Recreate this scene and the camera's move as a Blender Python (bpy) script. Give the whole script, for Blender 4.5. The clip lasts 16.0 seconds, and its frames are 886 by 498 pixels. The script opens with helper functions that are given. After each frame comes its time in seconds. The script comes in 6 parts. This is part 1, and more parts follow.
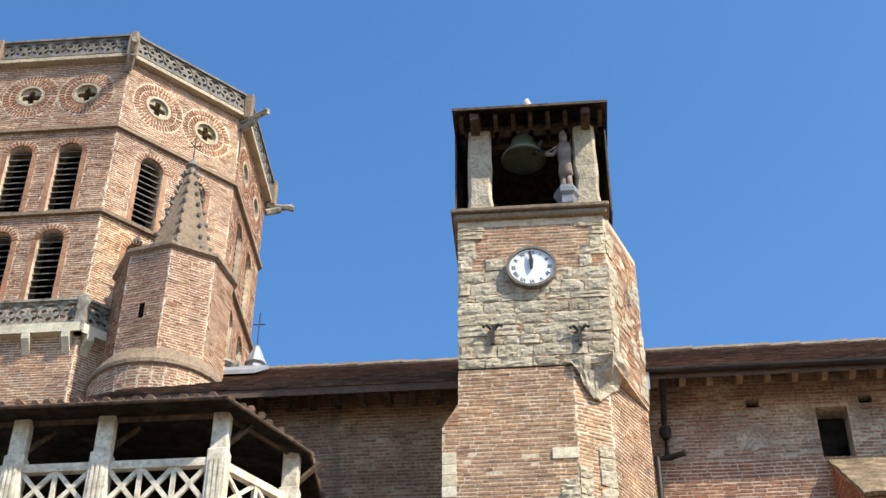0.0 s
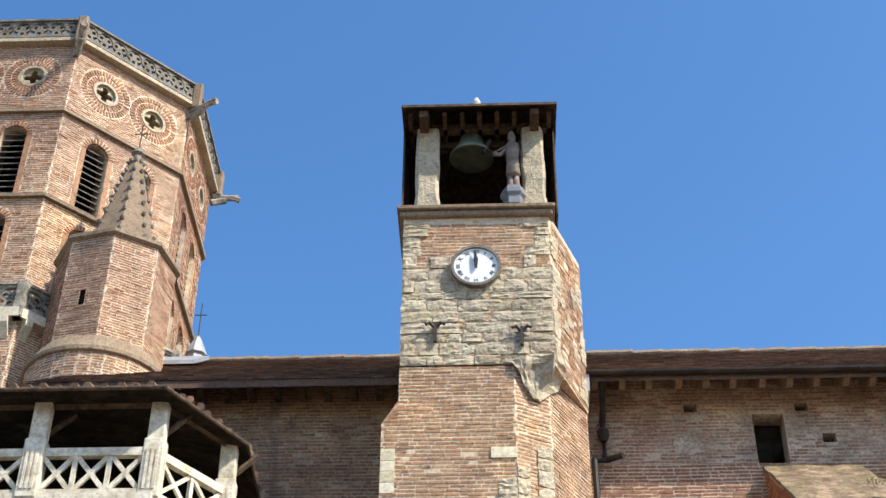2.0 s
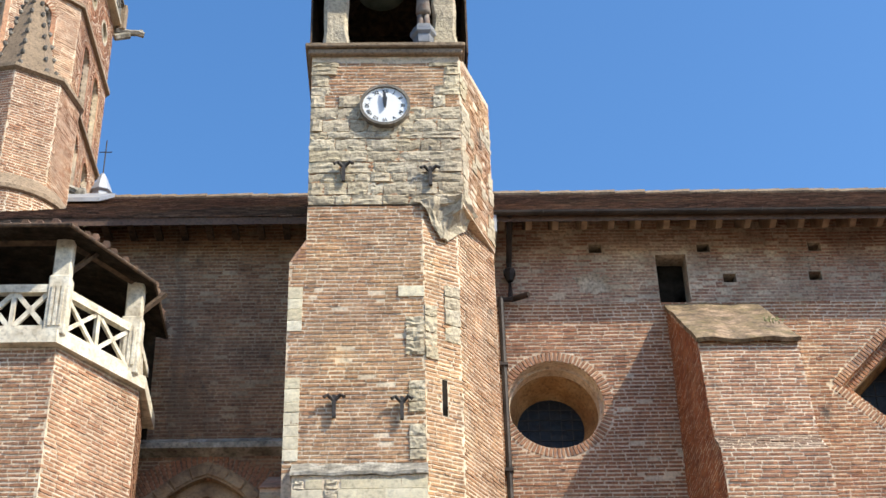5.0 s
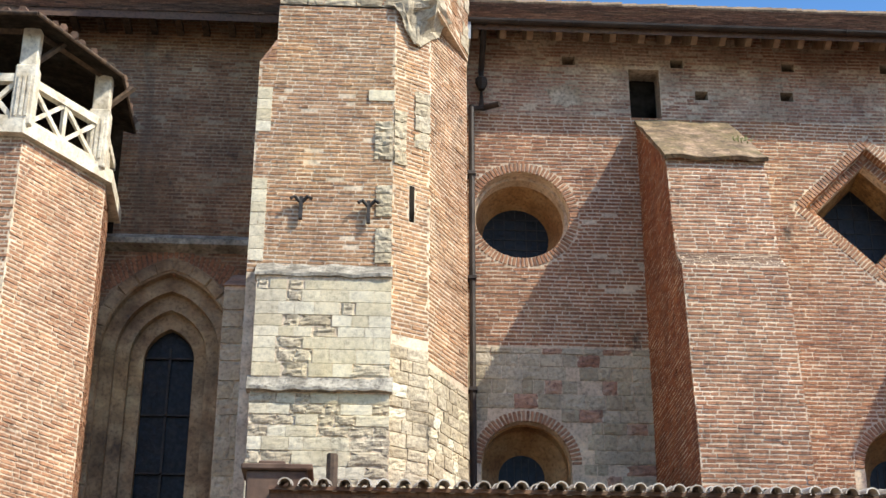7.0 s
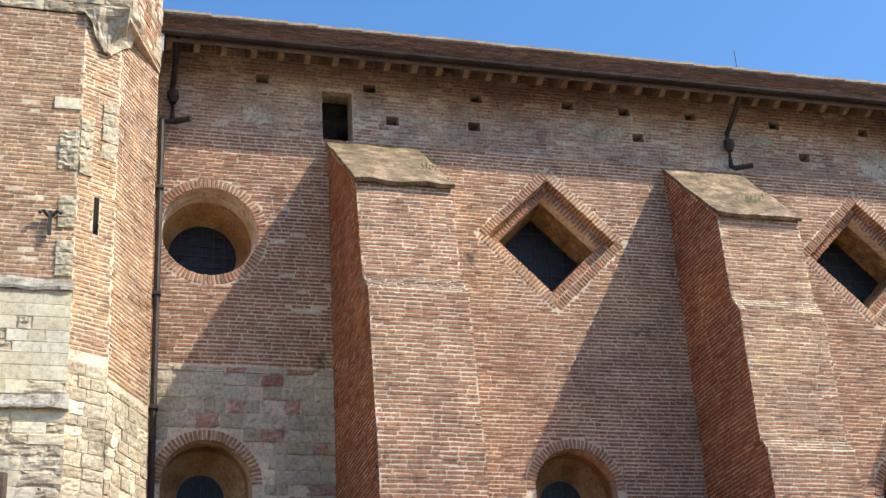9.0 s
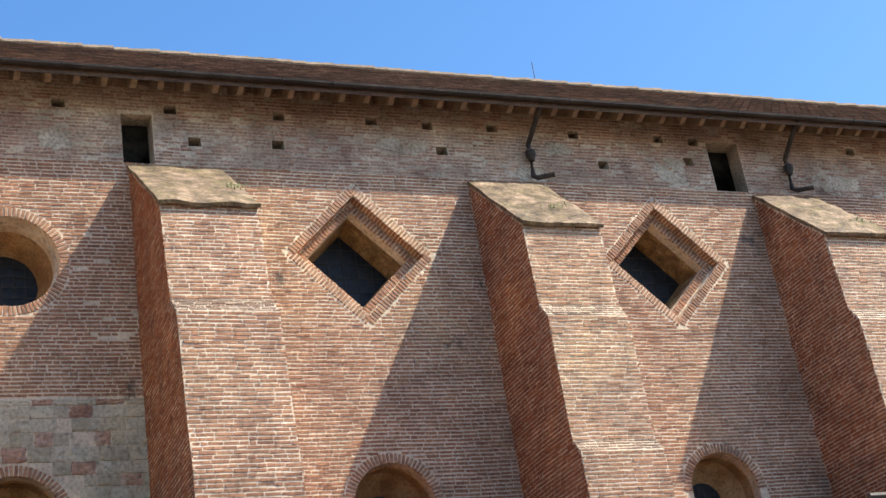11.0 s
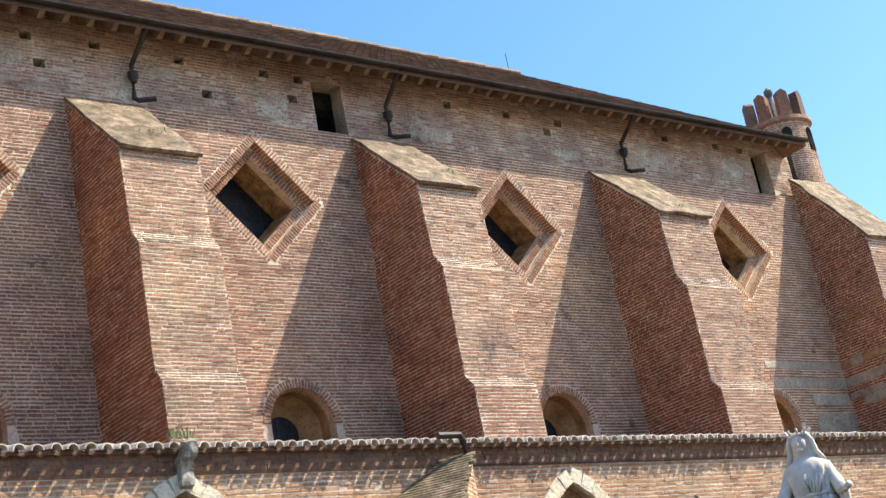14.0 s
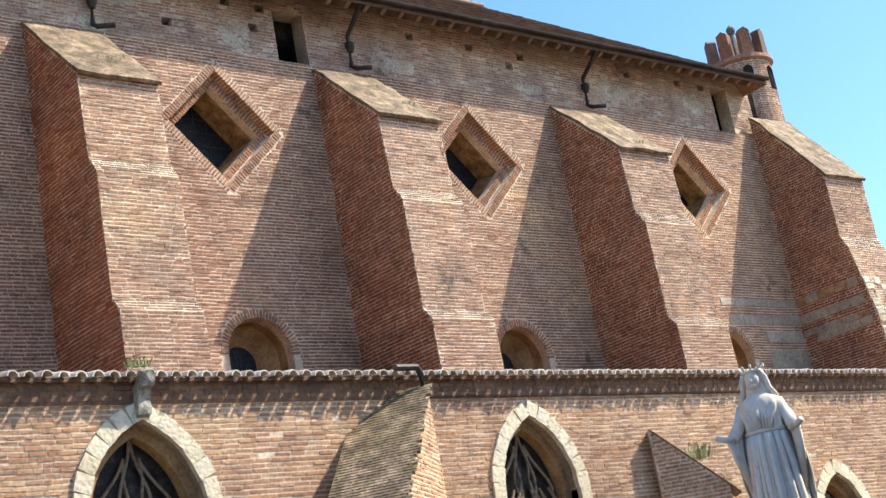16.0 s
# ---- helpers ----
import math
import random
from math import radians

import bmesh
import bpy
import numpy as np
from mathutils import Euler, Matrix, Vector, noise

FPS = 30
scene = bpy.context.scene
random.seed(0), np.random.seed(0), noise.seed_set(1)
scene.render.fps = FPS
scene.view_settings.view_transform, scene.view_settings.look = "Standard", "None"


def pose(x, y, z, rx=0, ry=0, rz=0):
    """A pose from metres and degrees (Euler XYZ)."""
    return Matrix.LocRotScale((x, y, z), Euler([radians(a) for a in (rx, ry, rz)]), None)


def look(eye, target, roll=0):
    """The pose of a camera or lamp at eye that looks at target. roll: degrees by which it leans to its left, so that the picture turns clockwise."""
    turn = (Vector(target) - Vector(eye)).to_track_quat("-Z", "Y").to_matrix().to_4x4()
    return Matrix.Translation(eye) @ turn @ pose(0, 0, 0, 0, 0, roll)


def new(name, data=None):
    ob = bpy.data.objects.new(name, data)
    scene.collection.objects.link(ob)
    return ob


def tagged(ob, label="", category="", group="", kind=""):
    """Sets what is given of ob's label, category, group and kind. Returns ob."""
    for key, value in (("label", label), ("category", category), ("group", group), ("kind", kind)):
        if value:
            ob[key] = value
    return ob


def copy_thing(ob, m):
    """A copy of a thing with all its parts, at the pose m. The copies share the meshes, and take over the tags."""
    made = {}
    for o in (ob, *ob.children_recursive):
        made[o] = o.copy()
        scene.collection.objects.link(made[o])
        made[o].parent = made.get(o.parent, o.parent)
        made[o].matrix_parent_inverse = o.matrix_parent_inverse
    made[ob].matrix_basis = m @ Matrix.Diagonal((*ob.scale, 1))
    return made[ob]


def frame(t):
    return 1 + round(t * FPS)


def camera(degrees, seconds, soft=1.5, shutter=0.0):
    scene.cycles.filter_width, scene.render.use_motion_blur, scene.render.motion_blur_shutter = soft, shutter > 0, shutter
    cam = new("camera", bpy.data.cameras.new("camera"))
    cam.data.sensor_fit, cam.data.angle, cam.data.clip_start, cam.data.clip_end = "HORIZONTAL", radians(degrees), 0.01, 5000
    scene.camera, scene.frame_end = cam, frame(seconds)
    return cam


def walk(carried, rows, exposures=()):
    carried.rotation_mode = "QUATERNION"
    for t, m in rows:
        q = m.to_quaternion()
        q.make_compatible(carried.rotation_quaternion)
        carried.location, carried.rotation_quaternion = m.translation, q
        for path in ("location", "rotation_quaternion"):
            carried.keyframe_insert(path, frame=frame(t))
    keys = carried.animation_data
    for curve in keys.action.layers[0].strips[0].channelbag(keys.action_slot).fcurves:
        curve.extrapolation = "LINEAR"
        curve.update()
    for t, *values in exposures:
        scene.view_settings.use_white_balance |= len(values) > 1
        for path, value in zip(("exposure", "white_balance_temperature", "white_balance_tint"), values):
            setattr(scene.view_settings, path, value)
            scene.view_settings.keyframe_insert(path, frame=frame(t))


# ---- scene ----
cam = camera(33.6, 16.0, soft=1.5)
EYE = (0.0, 0.0, 1.6)
# seconds, and the turn of the camera about x, y and z in degrees; it stands in one spot
ROWS = [
    (0, 128.493, -0.195, 5.026),
    (0.5, 128.419, -0.194, 5.080),
    (1, 128.285, -0.400, 4.854),
    (1.5, 128.235, -0.634, 4.422),
    (2, 128.390, -0.321, 2.190),
    (2.5, 128.532, 0.345, 0.881),
    (3, 128.461, 0.850, -0.342),
    (3.5, 127.716, 1.251, -1.635),
    (3.7, 126.692, 1.445, -1.646),
    (5.8, 119.806, 1.258, -0.754),
    (6, 119.089, 1.280, -0.728),
    (6.5, 117.126, 1.188, -0.715),
    (7, 114.559, -0.157, -3.199),
    (7.5, 114.381, 0.585, -6.782),
    (8, 114.638, 1.478, -9.412),
    (8.5, 114.753, 2.192, -12.430),
    (8.7, 114.822, 2.532, -13.659),
    (10.8, 115.577, 7.928, -19.883),
    (11, 115.050, 8.469, -20.817),
    (11.5, 113.959, 9.237, -23.659),
    (12, 113.454, 9.051, -25.665),
    (12.5, 112.789, 9.267, -28.321),
    (13, 111.309, 9.722, -31.035),
    (13.5, 110.101, 10.016, -34.201),
    (14, 109.727, 10.429, -37.225),
    (14.5, 109.261, 10.402, -39.354),
    (15, 108.781, 10.525, -40.671),
    (15.5, 108.420, 10.718, -40.627),
    (16, 106.792, 10.106, -39.024),
]
STOPS = [(0, 0.55), (8.0, 0.55), (11.0, 0.76), (13.0, 0.84), (16, 0.84)]      # the clip's camera brightens as it turns from the tower
walk(cam, [(t, pose(*EYE, rx, ry, rz)) for t, rx, ry, rz in ROWS], STOPS)

# ---- light ----
SUN_DIR = Vector((-1.70, 1.0, -2.2)).normalized()      # the way the sunlight travels
world = bpy.data.worlds.new("sky")
scene.world = world
world.use_nodes = True
wn = world.node_tree
sky = wn.nodes.new("ShaderNodeTexSky")
sky.sky_type, sky.sun_disc = "NISHITA", False
sky.sun_elevation = math.asin(-SUN_DIR.z)
sky.sun_rotation = math.atan2(-SUN_DIR.x, -SUN_DIR.y)
sky.air_density, sky.dust_density, sky.ozone_density = 1.0, 0.9, 3.0
wn.nodes["Background"].inputs["Strength"].default_value = 0.138
deep = wn.nodes.new("ShaderNodeHueSaturation")
deep.inputs["Saturation"].default_value, deep.inputs["Value"].default_value = 1.22, 1.25
wn.links.new(sky.outputs[0], deep.inputs["Color"])
wn.links.new(deep.outputs[0], wn.nodes["Background"].inputs["Color"])
sun = new("sun", bpy.data.lights.new("sun", "SUN"))
sun.data.energy, sun.data.angle, sun.data.color = 5.0, radians(0.5), (1.0, 0.94, 0.80)
sun.matrix_world = look((30, -20, 50), Vector((30, -20, 50)) + SUN_DIR)

# ---- materials ----


def mat(name, colors, scale=6.0, rough=0.85, bump=0.25, stain=0.35, stain_scale=0.5, metal=0.0, island=0.0, fine=60.0, stain_color=(0.18, 0.15, 0.12), spots=0.0, zone=0.0, grain=0.0, streak=0.0, gloss=0.5):
    """Noise between colours, a coarse stain over it, and a fine relief; island: share of the colour picked piece by piece;
    zone: broad changes of tone over metres, grain: pits and crumbs of a few centimetres, streak: dark runs of rainwater."""
    m = bpy.data.materials.new(name)
    m.use_nodes = True
    t, L = m.node_tree, m.node_tree.links
    b = t.nodes["Principled BSDF"]
    b.inputs["Roughness"].default_value, b.inputs["Metallic"].default_value = rough, metal
    b.inputs["Specular IOR Level"].default_value = gloss
    co = t.nodes.new("ShaderNodeNewGeometry")
    n1 = t.nodes.new("ShaderNodeTexNoise")
    n1.inputs["Scale"].default_value, n1.inputs["Detail"].default_value = scale, 6
    L.new(co.outputs["Position"], n1.inputs["Vector"])
    ramp = t.nodes.new("ShaderNodeValToRGB")
    while len(ramp.color_ramp.elements) < len(colors):
        ramp.color_ramp.elements.new(0.5)
    lo, hi = (0.32, 0.68) if not island else (0.08, 0.92)
    for i, c in enumerate(colors):
        ramp.color_ramp.elements[i].position = lo + (hi - lo) * i / max(1, len(colors) - 1)
        ramp.color_ramp.elements[i].color = (*c, 1)
    if island:
        mx = t.nodes.new("ShaderNodeMix")
        mx.inputs["Factor"].default_value = island
        L.new(n1.outputs["Fac"], mx.inputs["A"])
        oi = t.nodes.new("ShaderNodeObjectInfo")
        both = t.nodes.new("ShaderNodeMath")
        both.operation = "ADD"
        wrap = t.nodes.new("ShaderNodeMath")
        wrap.operation = "FRACT"
        L.new(co.outputs["Random Per Island"], both.inputs[0])
        L.new(oi.outputs["Random"], both.inputs[1])
        L.new(both.outputs[0], wrap.inputs[0])
        L.new(wrap.outputs[0], mx.inputs["B"])
        L.new(mx.outputs["Result"], ramp.inputs["Fac"])
    else:
        L.new(n1.outputs["Fac"], ramp.inputs["Fac"])
    n2 = t.nodes.new("ShaderNodeTexNoise")
    n2.inputs["Scale"].default_value, n2.inputs["Detail"].default_value, n2.inputs["Roughness"].default_value = stain_scale, 8, 0.68
    L.new(co.outputs["Position"], n2.inputs["Vector"])
    r2 = t.nodes.new("ShaderNodeMapRange")
    r2.inputs["From Min"].default_value, r2.inputs["From Max"].default_value, r2.inputs["To Max"].default_value = 0.48, 0.78, stain
    L.new(n2.outputs["Fac"], r2.inputs["Value"])
    mix = t.nodes.new("ShaderNodeMix")
    mix.data_type = "RGBA"
    L.new(r2.outputs["Result"], mix.inputs["Factor"])
    L.new(ramp.outputs["Color"], mix.inputs["A"])
    mix.inputs["B"].default_value = (*stain_color, 1)
    last = mix
    if spots:
        n4 = t.nodes.new("ShaderNodeTexNoise")
        n4.inputs["Scale"].default_value, n4.inputs["Detail"].default_value, n4.inputs["Roughness"].default_value = 0.9, 12, 0.72
        L.new(co.outputs["Position"], n4.inputs["Vector"])
        r4 = t.nodes.new("ShaderNodeMapRange")
        r4.inputs["From Min"].default_value, r4.inputs["From Max"].default_value, r4.inputs["To Max"].default_value = 0.615, 0.69, spots
        L.new(n4.outputs["Fac"], r4.inputs["Value"])
        last = t.nodes.new("ShaderNodeMix")
        last.data_type = "RGBA"
        last.inputs["B"].default_value = (0.055, 0.048, 0.042, 1)
        L.new(r4.outputs["Result"], last.inputs["Factor"])
        L.new(mix.outputs["Result"], last.inputs["A"])
    def noise_at(size, detail, stretch=None):
        n = t.nodes.new("ShaderNodeTexNoise")
        n.inputs["Scale"].default_value, n.inputs["Detail"].default_value, n.inputs["Roughness"].default_value = size, detail, 0.62
        if stretch:
            mp = t.nodes.new("ShaderNodeMapping")
            mp.inputs["Scale"].default_value = stretch
            L.new(co.outputs["Position"], mp.inputs["Vector"])
            L.new(mp.outputs[0], n.inputs["Vector"])
        else:
            L.new(co.outputs["Position"], n.inputs["Vector"])
        return n.outputs["Fac"]

    def over(kind, factor, second):
        q = t.nodes.new("ShaderNodeMix")
        q.data_type, q.blend_type = "RGBA", kind
        for value, socket in ((factor, q.inputs["Factor"]), (second, q.inputs["B"])):
            if hasattr(value, "is_output"):
                L.new(value, socket)
            else:
                socket.default_value = value
        L.new(last.outputs["Result"], q.inputs["A"])
        return q

    def tones(fac, stops):
        r = t.nodes.new("ShaderNodeValToRGB")
        while len(r.color_ramp.elements) < len(stops):
            r.color_ramp.elements.new(0.5)
        for e, (at, c) in zip(r.color_ramp.elements, stops):
            e.position, e.color = at, (*c, 1)
        L.new(fac, r.inputs["Fac"])
        return r.outputs["Color"]
    if zone:
        last = over("MULTIPLY", zone, tones(noise_at(0.32, 5), [(0.30, (0.66, 0.60, 0.60)), (0.46, (0.95, 0.93, 0.95)), (0.56, (1.0, 1.0, 1.0)), (0.72, (1.28, 1.25, 1.08))]))
        last = over("MULTIPLY", zone * 0.8, tones(noise_at(1.7, 6), [(0.32, (0.64, 0.62, 0.62)), (0.5, (1.0, 1.0, 1.0)), (0.70, (1.28, 1.24, 1.16))]))
    if grain:
        last = over("MULTIPLY", grain, tones(noise_at(17, 5), [(0.33, (0.32, 0.29, 0.28)), (0.47, (0.95, 0.95, 0.95)), (0.68, (1.38, 1.36, 1.30))]))
    if streak:
        fac = t.nodes.new("ShaderNodeMapRange")
        fac.inputs["From Min"].default_value, fac.inputs["From Max"].default_value, fac.inputs["To Max"].default_value = 0.55, 0.72, streak
        L.new(noise_at(1.0, 7, (1.6, 1.6, 0.28)), fac.inputs["Value"])
        last = over("MIX", fac.outputs["Result"], (0.060, 0.048, 0.038, 1))
    L.new(last.outputs["Result"], b.inputs["Base Color"])
    if bump:
        n3 = t.nodes.new("ShaderNodeTexNoise")
        n3.inputs["Scale"].default_value, n3.inputs["Detail"].default_value = fine, 8
        L.new(co.outputs["Position"], n3.inputs["Vector"])
        bp = t.nodes.new("ShaderNodeBump")
        bp.inputs["Strength"].default_value, bp.inputs["Distance"].default_value = bump, 0.03
        L.new(n3.outputs["Fac"], bp.inputs["Height"])
        L.new(bp.outputs["Normal"], b.inputs["Normal"])
    return m


BRICK = mat("brick", [(0.20, 0.080, 0.042), (0.27, 0.118, 0.060), (0.305, 0.138, 0.070), (0.34, 0.160, 0.082), (0.42, 0.235, 0.135)], 1.6, island=0.5, stain=0.45, stain_scale=0.6, stain_color=(0.30, 0.195, 0.110), spots=0.8, zone=0.85, grain=0.75)
BRICK_PALE = mat("brick_pale", [(0.21, 0.095, 0.050), (0.31, 0.150, 0.080), (0.36, 0.185, 0.102), (0.45, 0.27, 0.165)], 1.6, island=0.5, stain=0.4, stain_scale=0.7, stain_color=(0.36, 0.245, 0.145), spots=0.8, zone=0.8, grain=0.75)
BRICK_OLD = mat("brick_old", [(0.20, 0.098, 0.064), (0.32, 0.165, 0.108), (0.39, 0.225, 0.152), (0.48, 0.33, 0.24)], 1.6, island=0.5, stain=0.85, stain_scale=0.8, stain_color=(0.44, 0.355, 0.27), spots=0.85, zone=0.9, grain=0.7, streak=0.35)
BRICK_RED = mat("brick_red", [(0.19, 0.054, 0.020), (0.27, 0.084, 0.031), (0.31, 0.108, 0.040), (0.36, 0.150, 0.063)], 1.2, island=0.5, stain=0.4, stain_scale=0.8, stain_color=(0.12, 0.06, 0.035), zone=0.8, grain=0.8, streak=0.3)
BRICK_STEP = mat("brick_worn_step", [(0.10, 0.062, 0.042), (0.18, 0.105, 0.065), (0.27, 0.165, 0.105)], 3, island=0.4, stain=0.8, stain_scale=1.6, stain_color=(0.085, 0.068, 0.048), spots=0.9, zone=0.8, grain=0.8)
BRICK_CHAPEL = mat("brick_chapel", [(0.25, 0.112, 0.050), (0.37, 0.182, 0.085), (0.44, 0.240, 0.115), (0.52, 0.34, 0.19)], 1.6, island=0.55, stain=0.55, stain_scale=0.8, stain_color=(0.47, 0.315, 0.165), spots=0.6, zone=0.75, grain=0.7)
BRICK_TOWER = mat("brick_tower", [(0.21, 0.100, 0.048), (0.32, 0.165, 0.082), (0.38, 0.205, 0.108), (0.47, 0.30, 0.18)], 1.6, island=0.5, stain=0.7, stain_scale=0.5, stain_color=(0.45, 0.305, 0.165), spots=0.9, zone=0.9, grain=0.8, streak=0.55)
MORTAR = mat("mortar", [(0.52, 0.405, 0.285), (0.70, 0.58, 0.435)], 3, stain=0.45, stain_scale=0.6, stain_color=(0.40, 0.275, 0.175), spots=0.8, zone=0.75, grain=0.6)
MORTAR_OLD = mat("mortar_old", [(0.39, 0.295, 0.205), (0.60, 0.485, 0.36)], 1.5, stain=0.6, stain_scale=1.0, spots=0.85, zone=0.9, grain=0.7, streak=0.3)
STONE = mat("stone", [(0.31, 0.250, 0.160), (0.44, 0.370, 0.262), (0.53, 0.465, 0.355)], 2.5, island=0.4, stain=0.5, stain_scale=1.1, bump=0.8, fine=14, stain_color=(0.22, 0.185, 0.12), spots=0.7, zone=0.6, grain=0.55)
STONE_WHITE = mat("stone_white", [(0.50, 0.42, 0.27), (0.63, 0.56, 0.41), (0.70, 0.65, 0.52)], 2.0, island=0.5, stain=0.5, stain_scale=1.3, stain_color=(0.30, 0.245, 0.15), spots=0.85, zone=0.5, grain=0.4)
STONE_GREY = mat("stone_grey", [(0.13, 0.115, 0.090), (0.28, 0.255, 0.21), (0.42, 0.385, 0.32)], 4, stain=0.7, stain_scale=2.2, stain_color=(0.06, 0.052, 0.042), spots=0.9, grain=0.8)
STONE_DARK = mat("stone_dark", [(0.10, 0.088, 0.07), (0.17, 0.15, 0.125), (0.25, 0.225, 0.19)], 4, stain=0.5, stain_scale=1.8, grain=0.5)
STONE_BROWN = mat("stone_brown", [(0.15, 0.105, 0.066), (0.24, 0.170, 0.108), (0.33, 0.250, 0.17)], 3, stain=0.6, stain_scale=1.8, island=0.3, stain_color=(0.10, 0.07, 0.045), grain=0.7)
# stained brick, also darkened to deepen the shade under the tiles
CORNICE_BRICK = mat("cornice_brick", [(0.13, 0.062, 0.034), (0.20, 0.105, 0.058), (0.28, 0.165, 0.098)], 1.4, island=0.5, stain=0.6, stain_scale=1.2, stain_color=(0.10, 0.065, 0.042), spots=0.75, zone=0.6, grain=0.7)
STONE_OCHRE = mat("stone_ochre", [(0.25, 0.125, 0.050), (0.36, 0.205, 0.088), (0.44, 0.295, 0.150)], 2, stain=0.6, stain_scale=2.4, stain_color=(0.17, 0.095, 0.045), zone=0.5, grain=0.6)
REVEAL = mat("stained_plaster", [(0.13, 0.065, 0.026), (0.28, 0.155, 0.060), (0.40, 0.25, 0.11)], 3.5, stain=0.8, stain_scale=2.6, stain_color=(0.065, 0.036, 0.018), grain=0.8)
STONE_CHOIR = mat("stone_choir", [(0.20, 0.130, 0.072), (0.34, 0.24, 0.140), (0.47, 0.37, 0.235)], 2.2, stain=0.85, stain_scale=0.9, stain_color=(0.055, 0.038, 0.025), bump=0.6, fine=16, spots=0.8, zone=0.8, grain=0.6, streak=0.5)
STONE_CREAM = mat("stone_cream", [(0.52, 0.43, 0.275), (0.65, 0.56, 0.40), (0.73, 0.66, 0.51)], 2.5, island=0.4, stain=0.4, stain_scale=1.6, stain_color=(0.32, 0.24, 0.14), bump=0.4, fine=16, spots=0.6, zone=0.35, grain=0.45)
STONE_BAND = mat("stone_band", [(0.28, 0.225, 0.155), (0.38, 0.32, 0.235), (0.46, 0.40, 0.31)], 2.5, island=0.4, stain=0.6, stain_scale=1.3, stain_color=(0.22, 0.15, 0.09), spots=0.6, zone=0.5, grain=0.6)
STATUE_WHITE = mat("statue_white", [(0.64, 0.56, 0.46), (0.80, 0.72, 0.61)], 3, stain=0.35, stain_scale=2.5, bump=0.1, stain_color=(0.42, 0.36, 0.30), grain=0.2)
TILE = mat("roof_tile", [(0.050, 0.032, 0.023), (0.11, 0.062, 0.040), (0.18, 0.098, 0.062), (0.29, 0.19, 0.13)], 2, island=0.65, stain=0.75, stain_scale=0.7, stain_color=(0.095, 0.080, 0.048), spots=0.9, zone=0.9, grain=0.7)
TILE_PALE = mat("tile_pale", [(0.30, 0.24, 0.18), (0.52, 0.45, 0.37), (0.68, 0.63, 0.55)], 7, island=0.5, stain=0.45, stain_scale=6)
MOSS = mat("mossy_cap", [(0.095, 0.062, 0.034), (0.19, 0.130, 0.074), (0.35, 0.245, 0.160)], 4, stain=0.85, stain_scale=1.6, bump=0.9, fine=14, stain_color=(0.125, 0.105, 0.026), spots=0.9, zone=0.8, grain=0.9)
WOOD = mat("old_wood", [(0.030, 0.018, 0.011), (0.085, 0.050, 0.028), (0.13, 0.085, 0.05)], 9, stain=0.4, stain_scale=2.0, stain_color=(0.02, 0.014, 0.010), grain=0.5)
# wood blackened to carry the deep shade within the loggia
WOOD_SHADE = mat("shade_black_wood", [(0.008, 0.006, 0.004), (0.026, 0.017, 0.011)], 7, stain=0.3, stain_scale=2.0, grain=0.5, gloss=0.1)
WOOD_PALE = mat("weathered_wood", [(0.48, 0.41, 0.30), (0.64, 0.57, 0.45), (0.74, 0.69, 0.57)], 5, stain=0.4, stain_scale=3, stain_color=(0.24, 0.18, 0.12), grain=0.45)
IRON = mat("iron", [(0.02, 0.018, 0.016), (0.05, 0.04, 0.035)], 10, rough=0.6, metal=0.4, stain=0.2)
LEAD = mat("grey_sheet", [(0.28, 0.29, 0.31), (0.40, 0.41, 0.43)], 4, rough=0.5, metal=0.3)
PIPE = mat("brown_pipe", [(0.014, 0.009, 0.007), (0.034, 0.022, 0.017)], 4, rough=0.55, gloss=0.3)
BRONZE = mat("bell_bronze", [(0.10, 0.12, 0.09), (0.20, 0.23, 0.18)], 4, rough=0.5, metal=0.4)
GLASS = mat("leaded_glass", [(0.004, 0.005, 0.007), (0.016, 0.019, 0.026)], 14, rough=0.42, stain=0.6, stain_scale=7, stain_color=(0.030, 0.024, 0.018), bump=0.9, fine=9, gloss=0.22)
# near-black that stands in for the shade inside openings
DARK = mat("inside_shade", [(0.003, 0.0025, 0.002), (0.007, 0.006, 0.005)], 4, bump=0, gloss=0.0)
WHITE = mat("white_enamel", [(0.78, 0.78, 0.77), (0.84, 0.84, 0.83)], 3, rough=0.3, bump=0, stain=0.05)
BLACK = mat("black_paint", [(0.01, 0.01, 0.01), (0.02, 0.02, 0.02)], 3, rough=0.5, bump=0, stain=0)
CHOIR_BRICK = mat("choir_brick", [(0.14, 0.064, 0.032), (0.25, 0.125, 0.064), (0.36, 0.205, 0.115)], 1.5, island=0.5, stain=0.75, stain_scale=0.45, stain_color=(0.075, 0.048, 0.030), spots=0.8, zone=0.9, grain=0.7, streak=0.7)
CHOIR_MORTAR = mat("choir_mortar", [(0.24, 0.165, 0.100), (0.42, 0.31, 0.20)], 2, stain=0.7, stain_scale=0.45, stain_color=(0.085, 0.056, 0.036), spots=0.8, zone=0.9, grain=0.6, streak=0.7)
RAFTER_WOOD = mat("rafter_wood", [(0.16, 0.10, 0.06), (0.30, 0.21, 0.13)], 6, stain=0.4, stain_scale=3)
GROUND = mat("paving", [(0.12, 0.098, 0.070), (0.19, 0.158, 0.115)], 0.8, stain=0.3, stain_scale=0.2, zone=0.4, grain=0.4)

# ---- helpers of the place ----
UP = Vector((0, 0, 1))


def mesh(name, verts, faces, material, parent=None, label="", category="", group="", kind=""):
    me = bpy.data.meshes.new(name)
    me.from_pydata([tuple(v) for v in verts], [], faces)
    me.materials.append(material)
    ob = new(name, me)
    ob.parent = parent
    return tagged(ob, label, category, group, kind)


